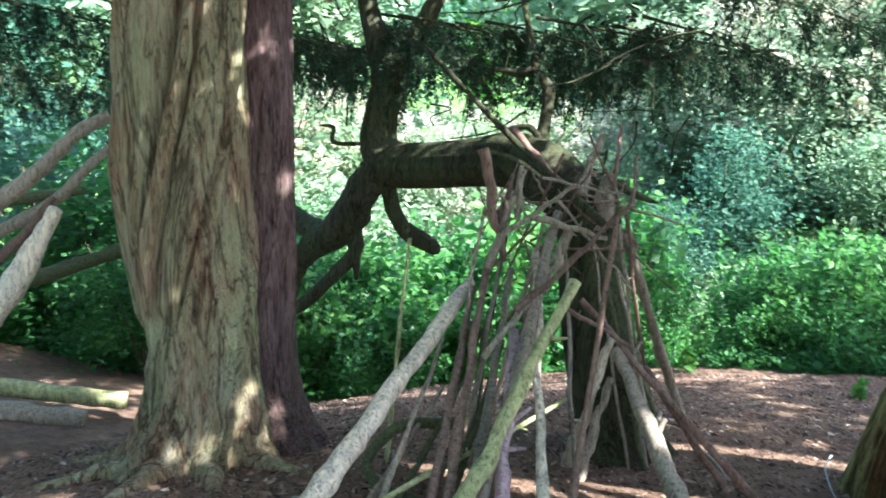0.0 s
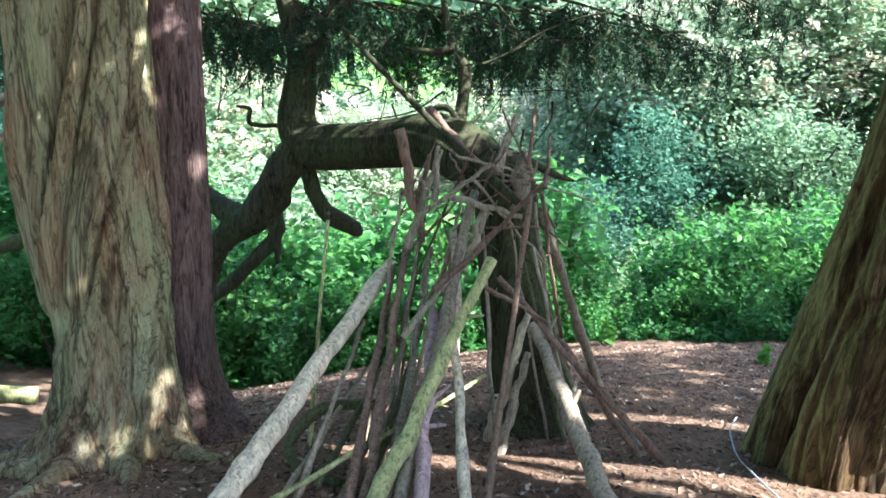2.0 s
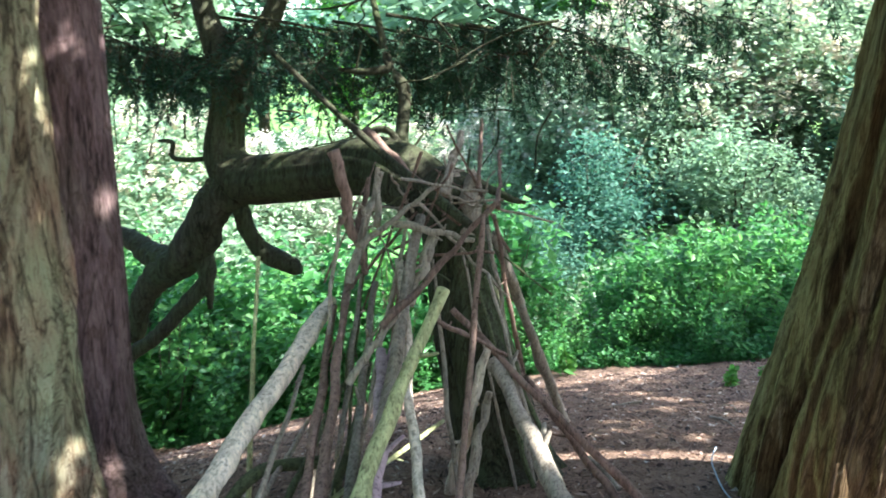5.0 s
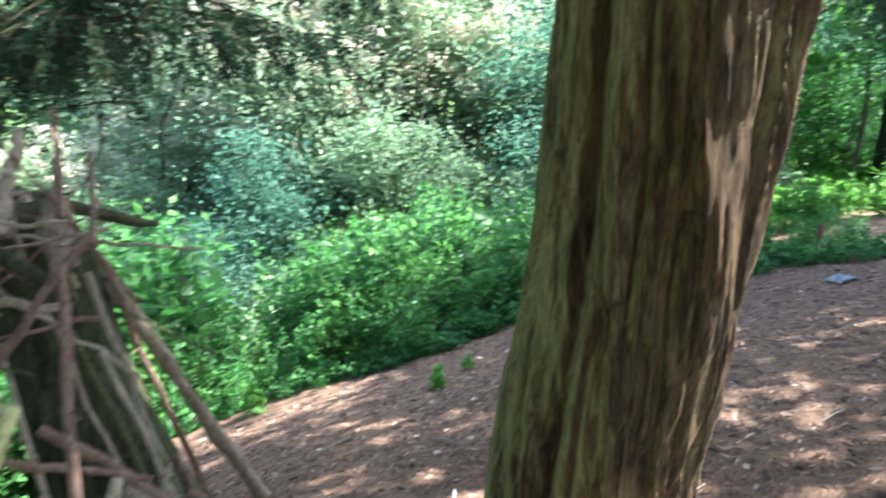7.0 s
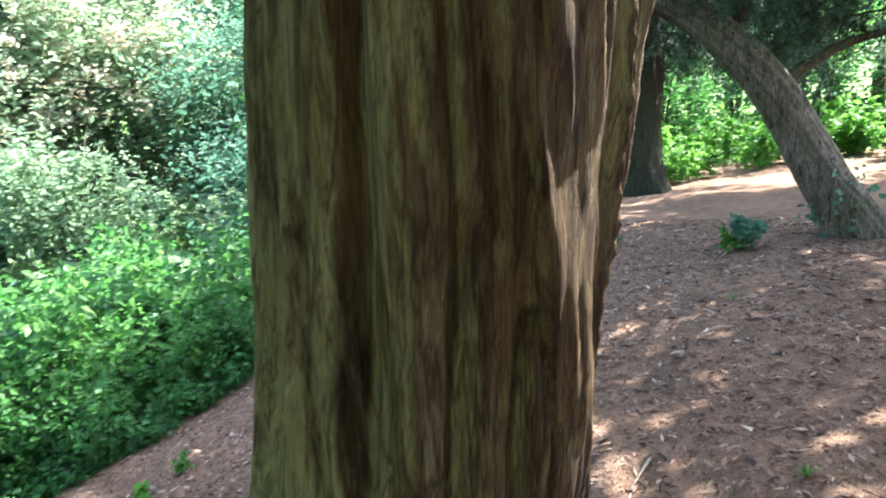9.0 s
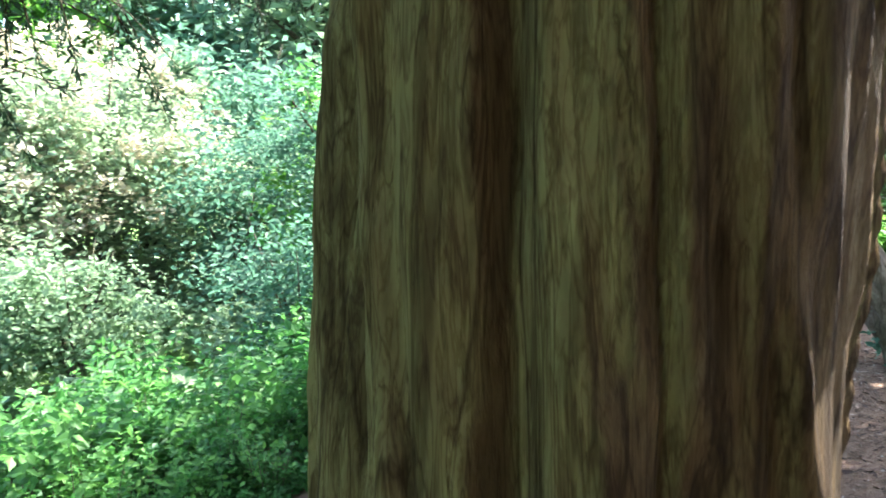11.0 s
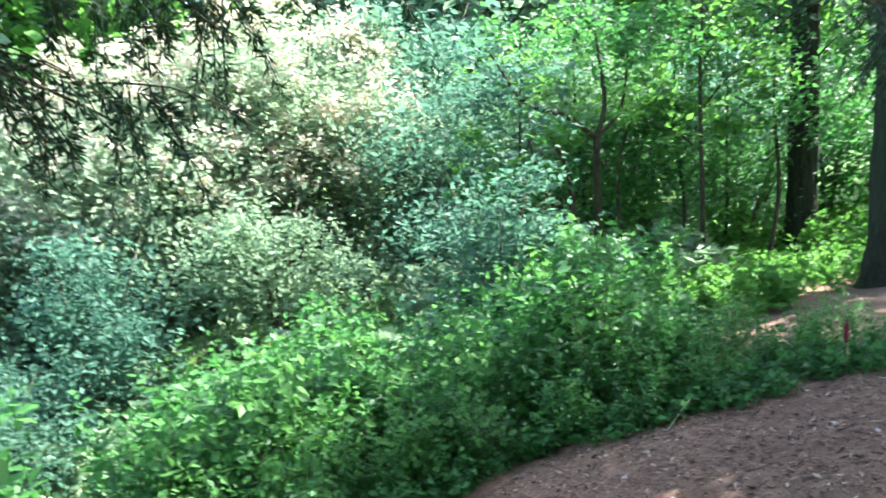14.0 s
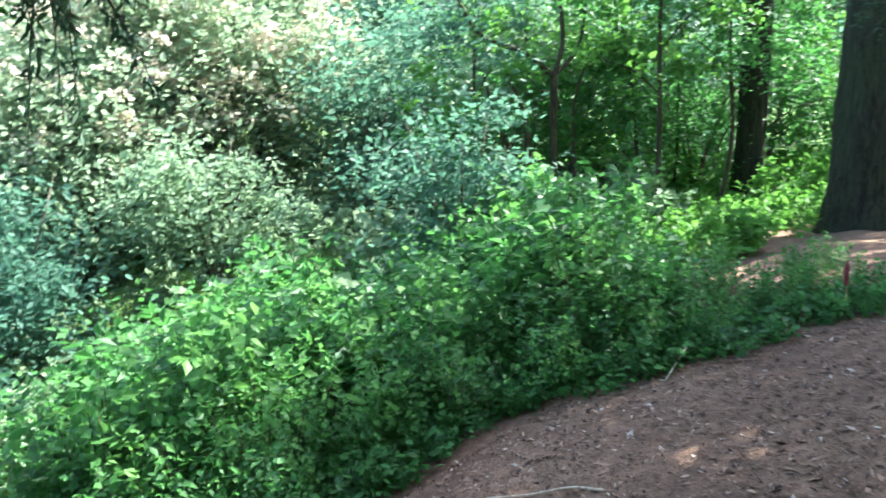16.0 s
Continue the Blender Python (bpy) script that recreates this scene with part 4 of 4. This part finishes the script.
def conifer(name, x, y, r, label):
    z = float(ground_z(x, y))
    t = thing(name, (x, y, z), label, "tree", "dark trunks")
    high = 0.4 < r < 0.48
    part("trunk", tube_mesh("trunk", [(0, 0, -0.2, r * 1.5), (0, 0, 0.5, r * 1.08), (0.05, 0, 3, r), (0.1, 0.1, 7, r * 0.85), (0.1, 0.1, 14, r * 0.4)], BARK_FIR, around=60, along=60, flutes=ridges(int(x * 7), 0.08, 0.07, 0.03, base=0.3, flare=0.4)), t)
    part("crown", crown_mesh("crown", 1600 if high else 7000, 40 if high else 70, 1.6 if high else 3.0, 0.4 if high else 0.5, 0.16, LEAF_YEW, 0.8, (0, 0, 13.0 if high else 6.5), droop=0.5), t, "dark drooping needles")
    kind = bough_meshes(40)
    for k in range(9):
        if r < 0.4 or x > 14:
            break
        a = -1.7 + k * 0.22
        hang_bough(kind, t, (math.cos(a) * (r + 1.0), math.sin(a) * (r + 1.0), 2.4 + 0.35 * (k % 4)), a, 1.9)
    return t


conifer("fir_tree", 11.9, 9.6, 0.47, "tall fir with a thick straight dark grey trunk")
conifer("fir_tree", 15.3, 13.4, 0.27, "slender dark straight-trunked tree")
conifer("fir_tree", 14.6, 5.3, 0.5, "dark broad-based tree trunk on the slope")


def leaning_tree():
    x, y = 8.35, 5.15
    z = float(ground_z(x, y))
    t = thing("leaning_yew", (x, y, z), "leaning yew with ivy at its foot and dark hanging boughs", "tree")
    part("trunk", tube_mesh("trunk", [(0.12, -0.12, -0.12, 0.31), (0.02, 0.0, 0.2, 0.23), (-0.06, 0.16, 0.45, 0.21), (-0.12, 0.36, 0.8, 0.205), (-0.22, 0.70, 1.36, 0.19), (-0.36, 1.16, 1.85, 0.17), (-0.52, 1.65, 2.2, 0.15), (-1.1, 2.6, 2.7, 0.10), (-1.8, 3.6, 3.4, 0.04)], BARK_GREY, around=90, along=110, flutes=ridges(91, 0.12, 0.09, 0.035, base=0.1, flare=0.4)), t)
    part("crown", crown_mesh("crown", 6000, 70, 1.5, 0.3, 0.075, LEAF_YEW, 0.5, (0.35, 0.75, 2.5), droop=0.2), t, "dark blue-green needles")
    for row in ([(-0.1, 0.6, 1.4, 0.07), (0.4, 0.3, 1.7, 0.05), (1.0, -0.2, 1.9, 0.02)], [(-0.25, 1.0, 2.0, 0.08), (0.2, 1.2, 2.5, 0.05), (0.9, 1.3, 2.9, 0.02)], [(-0.5, 1.5, 2.4, 0.07), (-0.6, 1.2, 2.8, 0.05), (-0.4, 0.7, 3.3, 0.02)]):
        part("limb", tube_mesh("limb", row, BARK_DARK, around=10, along=16, rough=0.12), t)
    p = rng.normal(0, 1, (420, 3)) * np.array((0.15, 0.15, 0.22)) + np.array((0.0, 0.05, 0.2))
    v, f = leaves(p[p[:, 2] > 0.0], 0.07, 0.8, up=0.4)
    part("ivy", mesh_from("ivy", v, f, LEAF_BLUE, False), t, "ivy leaves clinging to the foot")
    kinds = [bough_meshes(k + 20) for k in range(2)]
    for k, (bx, by, bz, turn) in enumerate(((0.5, 0.2, 1.9, 120), (0.9, 0.4, 2.1, 60), (1.2, 0.9, 2.0, 10), (0.2, 0.9, 2.2, 200), (-0.6, 1.6, 2.2, 100), (-1.2, 2.2, 2.3, 40), (-0.9, 1.9, 2.5, 170), (0.6, 1.4, 2.5, 300))):
        hang_bough(kinds[k % 2], t, (bx, by, bz), radians(turn), 1.1)


leaning_tree()


def sapling_tree():
    x, y = 10.4, 14.1
    z = float(ground_z(x, y))
    t = thing("forked_sapling", (x, y, z), "slim forked hazel with bright sunlit leaves", "tree")
    part("trunk", tube_mesh("trunk", [(0, 0, -0.1, 0.11), (-0.08, 0, 0.8, 0.085), (-0.2, -0.1, 1.8, 0.07), (-0.3, -0.2, 2.8, 0.062)], BARK_DARK, around=14, along=30, rough=0.18), t)
    for row in ([(-0.3, -0.2, 2.75, 0.05), (-0.9, -0.1, 3.15, 0.045), (-1.7, 0, 3.4, 0.035), (-2.3, 0.1, 4.2, 0.02)], [(-0.3, -0.2, 2.75, 0.045), (-0.1, -0.2, 3.4, 0.04), (-0.2, -0.1, 4.6, 0.02)], [(-0.3, -0.2, 2.75, 0.045), (0.3, -0.2, 3.3, 0.03), (0.6, -0.1, 4.4, 0.015)],
                [(-0.1, 0, 0.1, 0.09), (-0.7, 0, 0.9, 0.07), (-0.65, 0.1, 2.0, 0.045), (-1.1, 0.2, 3.0, 0.02)], [(0.05, 0, 0.1, 0.07), (0.5, 0.1, 0.9, 0.05), (0.6, 0.2, 2.2, 0.03), (1.0, 0.2, 3.2, 0.015)], [(-0.6, 0.1, 1.2, 0.04), (-1.2, 0.1, 1.8, 0.03), (-1.5, 0.2, 2.8, 0.015)]):
        part("branch", tube_mesh("branch", row, BARK_DARK, around=10, along=20, rough=0.18), t)
    for cx, cy, cz, r, n, mat in ((0.4, 0, 4.4, 2.2, 2300, LEAF_GREEN), (-2.0, 0.3, 3.6, 1.7, 1700, LEAF_BLUE), (1.9, 0.2, 3.2, 1.5, 2000, LEAF_SUN), (-1.6, 0.6, 1.8, 1.2, 1300, LEAF_GREEN), (1.2, 0.8, 1.6, 1.0, 900, LEAF_SUN)):
        part("crown", crown_mesh("crown", n, int(22 * r * r), r, 0.32, 0.12, mat, 0.55, (cx, cy, cz)), t)


sapling_tree()


def build_saplings():
    kinds = []
    for k in range(3):
        t = thing("sapling", (0, 0, 0), "thin straight sapling with sparse sunlit leaves", "tree", "saplings")
        bend = rng.normal(0, 0.18, 4)
        part("trunk", tube_mesh("trunk", [(0, 0, -0.1, 0.05), (bend[0], bend[1], 1.6, 0.04), (bend[2], bend[3], 3.4, 0.028), (bend[0], bend[3], 5.6, 0.01)], BARK_DARK, around=8, along=20, rough=0.12), t)
        for i in range(5):
            a, h = i * 1.9 + k, 1.4 + 0.75 * i
            part("branch", tube_mesh("branch", [(0, 0, h, 0.018), (0.5 * math.cos(a), 0.5 * math.sin(a), h + 0.4, 0.012), (1.1 * math.cos(a), 1.1 * math.sin(a), h + 0.6, 0.004)], BARK_DARK, around=6, along=10), t)
        p = clumped(1500, 34, 1.5, 0.28, 1.0, 0.3)
        p[:, 2] = p[:, 2] * 1.3 + 3.6
        v, f = leaves(p, 0.12, up=1.2)
        part("crown", mesh_from("crown", v, f, LEAF_SUN if k == 2 else LEAF_GREEN, False), t)
        kinds.append(t)
    for x, y in ((11.8, 13.0), (12.6, 14.2), (13.4, 12.9), (14.4, 14.6), (15.4, 13.2), (9.0, 14.6), (16.5, 11.6), (18.0, 12.4), (17.2, 8.4), (19.0, 9.0), (12.0, 16.5), (14.8, 17.0), (20.5, 6.0), (17.5, 4.8)):
        place(kinds, x, y, rng.uniform(0.7, 1.15), rng.uniform(0, 6.3))


build_saplings()

# ---- small things on the floor ----


def small_plant(x, y, size, material, label, count=26):
    t = thing("seedling", (x, y, float(ground_top(x, y))), label, "plant", "seedlings")
    (v, f), lines = herb(size, 4, count, size * 0.32, size * 0.5)
    part("foliage", mesh_from("foliage", v, f, material, False), t)
    for row in lines:
        part("stem", tube_mesh("stem", [(a, b, c, d * 0.4) for a, b, c, d in row], WOODS[3], around=5, along=6), t)


for x, y, size, material in ((2.49, 7.41, 0.2, LEAF_SUN), (1.11, 8.95, 0.34, LEAF_SUN), (7.48, 5.74, 0.34, LEAF_BLUE), (7.42, 5.8, 0.22, LEAF_SUN), (2.9, 7.7, 0.12, LEAF_SUN), (3.96, 3.94, 0.05, LEAF_SUN), (6.1, 5.2, 0.05, LEAF_GREEN)):
    small_plant(x, y, size, material, "small bright seedling growing from the bare floor")


def ground_line(points, r0, r1, lift=0.01):
    n = len(points) - 1
    return [(x, y, float(ground_top(x, y)) + lift + dz, r0 + (r1 - r0) * k / n) for k, (x, y, dz) in enumerate(points)]


def fallen(name, points, r0, r1, material, label, category, group="", lift=0.01):
    rows = ground_line(points, r0, r1, lift)
    at = rows[0][:3]
    solid(name, tube_mesh(name, shift(rows, at), material, around=9, along=26, rough=0.14, seed=len(points)), label, category, group, at=at)


fallen("rope", [(1.72, 5.0, 0.05), (1.63, 4.75, 0.05), (1.585, 4.5, 0.06), (1.56, 4.2, 0.05), (1.60, 3.95, 0.03), (1.70, 3.7, 0.01), (1.84, 3.4, 0)], 0.0045, 0.0045, plain("cord_pale_blue", (0.50, 0.58, 0.64), 0.7), "thin pale blue cord lying by the trunk", "rope")
fallen("log", [(-5.6, 4.5, 0.16), (-5.0, 4.75, 0.16), (-4.45, 5.0, 0.16), (-4.0, 5.2, 0.16)], 0.085, 0.08, WOODS[3], "barkless yellow-green log on the floor", "log")
fallen("log", [(-5.2, 4.2, 0.03), (-4.6, 4.4, 0.05), (-4.0, 4.7, 0.04)], 0.11, 0.09, WOODS[1], "grey half-buried log on the floor", "log")
for k in range(26):
    r0 = np.random.default_rng(900 + k)
    x, y = r0.uniform(0.6, 8.0), r0.uniform(3.6, 8.0)
    a, n = r0.uniform(0, 6.28), r0.uniform(0.12, 0.38)
    fallen("twig", [(x, y, 0), (x + math.cos(a) * n * 0.5 + 0.02, y + math.sin(a) * n * 0.5, 0.012), (x + math.cos(a) * n, y + math.sin(a) * n, 0)], r0.uniform(0.004, 0.012), 0.003, WOODS[1 + int(r0.integers(2))], "dry fallen twig on the floor", "twig", "fallen twigs")
fallen("twig", [(1.04, 4.35, 0), (1.0, 4.6, 0.01), (0.92, 4.85, 0.03)], 0.02, 0.01, WOODS[1], "grey broken twig on the floor", "twig", "fallen twigs")
fallen("twig", [(4.05, 7.5, 0), (4.0, 7.7, 0.02), (3.85, 7.9, 0.02), (3.75, 8.15, 0)], 0.008, 0.004, WOODS[0], "pale curved twig on the floor", "twig", "fallen twigs")
fallen("stalk", [(5.4, 8.1, 0.0), (5.7, 8.15, 0.12), (5.85, 8.2, 0.05), (6.0, 8.0, 0)], 0.0045, 0.003, WOODS[0], "dry pale bent stalk at the bank", "stalk")

def dead_branch(rows, tone, label):
    at = rows[0][:3]
    solid("dead_branch", tube_mesh("dead_branch", shift(rows, at), WOODS[tone], around=12, along=30, rough=0.16, seed=tone), label, "branch", "dead branches", at=at)


dead_branch([(-4.94, 4.6, -0.21, 0.078), (-4.39, 4.8, 0.24, 0.063), (-4.15, 5.0, 0.56, 0.057), (-3.96, 5.2, 0.73, 0.047)], 1, "grey dead branch slanting behind the pale trunk")
dead_branch([(-4.59, 4.3, -0.98, 0.119), (-4.3, 4.4, -0.58, 0.103), (-4.14, 4.5, -0.26, 0.081), (-3.99, 4.6, 0.06, 0.05)], 0, "thick pale dead branch leaning from the floor")
dead_branch([(-4.95, 5.2, -0.87, 0.072), (-4.54, 5.2, -0.69, 0.069), (-4.03, 5.3, -0.48, 0.06), (-3.6, 5.4, -0.36, 0.053)], 5, "dark mossy dead branch behind the pale trunk")
dead_branch([(-5.08, 4.8, -0.43, 0.058), (-4.35, 4.9, -0.01, 0.048), (-4.07, 5.0, 0.29, 0.041), (-3.98, 5.2, 0.46, 0.031)], 1, "grey forked dead branch beside the pale trunk")
dead_branch([(-5.52, 5.2, -0.28, 0.062), (-4.97, 5.2, -0.11, 0.053), (-4.38, 5.3, 0.02, 0.033)], 5, "thin dark dead branch among yew boughs")
dead_branch([(-4.69, 4.5, -0.53, 0.049), (-4.35, 4.6, -0.22, 0.042), (-4.11, 4.7, 0.11, 0.03)], 2, "brown dead branch beside the pale trunk")
fallen("mossy_bough", [(-0.55, 4.05, 0.32), (-0.85, 3.95, 0.3), (-0.98, 3.75, 0.14), (-0.83, 3.55, 0.03), (-0.54, 3.4, 0.0)], 0.035, 0.03, WOODS[5], "curved mossy bough under the sticks", "bough")


def foil():
    bm = bmesh.new()
    bmesh.ops.create_grid(bm, x_segments=14, y_segments=9, size=0.5)
    r0 = np.random.default_rng(77)
    for v in bm.verts:
        v.co.x *= 0.30
        v.co.y *= 0.17
        v.co.z = abs(r0.normal(0, 0.014)) + 0.03 * math.exp(-(v.co.x * 9) ** 2)
    bmesh.ops.solidify(bm, geom=bm.faces[:], thickness=0.002)
    me = bpy.data.meshes.new("wrapper")
    bm.to_mesh(me)
    bm.free()
    me.materials.append(plain("wrapper_grey_blue", (0.27, 0.32, 0.36), 0.5))
    solid("wrapper", me, "crumpled pale blue-grey wrapper on the floor", "litter", at=(6.48, 6.85, float(ground_top(6.48, 6.85)) + 0.004))


foil()


def stump():
    x, y = 11.7, 9.1
    at = (x, y, float(ground_top(x, y)))
    solid("stump", tube_mesh("stump", [(0, 0, -0.05, 0.13), (0.02, 0, 0.05, 0.10), (0.04, 0.02, 0.12, 0.08), (0.06, 0.02, 0.18, 0.03)], WOODS[1], around=24, along=16, rough=0.25, seed=12), "grey splintered stump at the fir's foot", "stump", at=at)


stump()


def red_flower():
    x, y = 6.95, 7.6
    t = thing("flower_stem", (x, y, float(ground_top(x, y))), "upright dark red flower stem in the low growth", "plant")
    part("stem", tube_mesh("stem", [(0, 0, 0, 0.008), (0.01, 0, 0.2, 0.006), (0, 0.01, 0.36, 0.005)], WOODS[3], around=6, along=8), t)
    part("spike", tube_mesh("spike", [(0, 0.01, 0.26, 0.012), (0, 0.01, 0.36, 0.02), (0, 0.01, 0.46, 0.006)], plain("dark_red", (0.16, 0.03, 0.04), 0.7), around=10, along=10, rough=0.3), t)


red_flower()

# ---- brick wall ----


def brick_wall():
    x, y = 2.50, 3.16
    z = float(ground_z(x, y)) - 0.1
    t = thing("brick_wall", (x, y, z), "weathered brown brick wall end with pale mortar", "wall", kind="structure")
    length, courses = 1.125, 34
    bm = bmesh.new()
    bmesh.ops.create_cube(bm, size=1, matrix=Matrix.LocRotScale((0.1125, -length / 2, courses * 0.0375), None, (0.207, length - 0.016, courses * 0.075)))
    me = bpy.data.meshes.new("mortar")
    bm.to_mesh(me)
    bm.free()
    me.materials.append(MORTAR)
    part("mortar", me, t)
    made = []
    for l in (0.215, 0.1025):
        bm = bmesh.new()
        bmesh.ops.create_cube(bm, size=1, matrix=Matrix.Diagonal((0.225, l, 0.065, 1)))
        bmesh.ops.bevel(bm, geom=bm.edges[:], offset=0.006, segments=1, affect="EDGES")
        me = bpy.data.meshes.new("brick")
        bm.to_mesh(me)
        bm.free()
        me.materials.append(BRICK)
        made.append(me)
    r0 = np.random.default_rng(5)
    for c in range(courses):
        rows = [(-(0.1075 + 0.225 * k), 0) for k in range(5)] if c % 2 == 0 else [(-0.05125, 1)] + [(-(0.22 + 0.225 * k), 0) for k in range(4)] + [(-1.07, 1)]
        for yy, kind in rows:
            b = part("brick", made[kind], t)
            b.location = (0.1125 + r0.normal(0, 0.003), yy, 0.0375 + c * 0.075)
            b.rotation_euler = (r0.normal(0, 0.008), r0.normal(0, 0.01), r0.normal(0, 0.01))


brick_wall()


def thicken_shade_canopy():
    """Adds an unseen crown high over the clearing on the sun's side, to close a gap."""
    t = bpy.data.objects["yew_tree"]
    at = np.array(t.location)
    for x, y, z, r in ((10.3, 2.3, 7.0, 1.6),):
        v, f = leaves(clumped(900, 22, r, 0.42, 0.28, 0.1) + np.array((x, y, z)) - at, 0.2)
        part("crown", mesh_from("crown", v, f, LEAF_YEW, False), t, "dark evergreen needles added for shade")
        part("limb", tube_mesh("limb", shift([(2.62, 4.12, 4.7, 0.12), (6.2, 3.3, 6.4, 0.07), (x, y, z - 0.3, 0.03)], at), BARK_DARK, around=8, along=14), t)


thicken_shade_canopy()
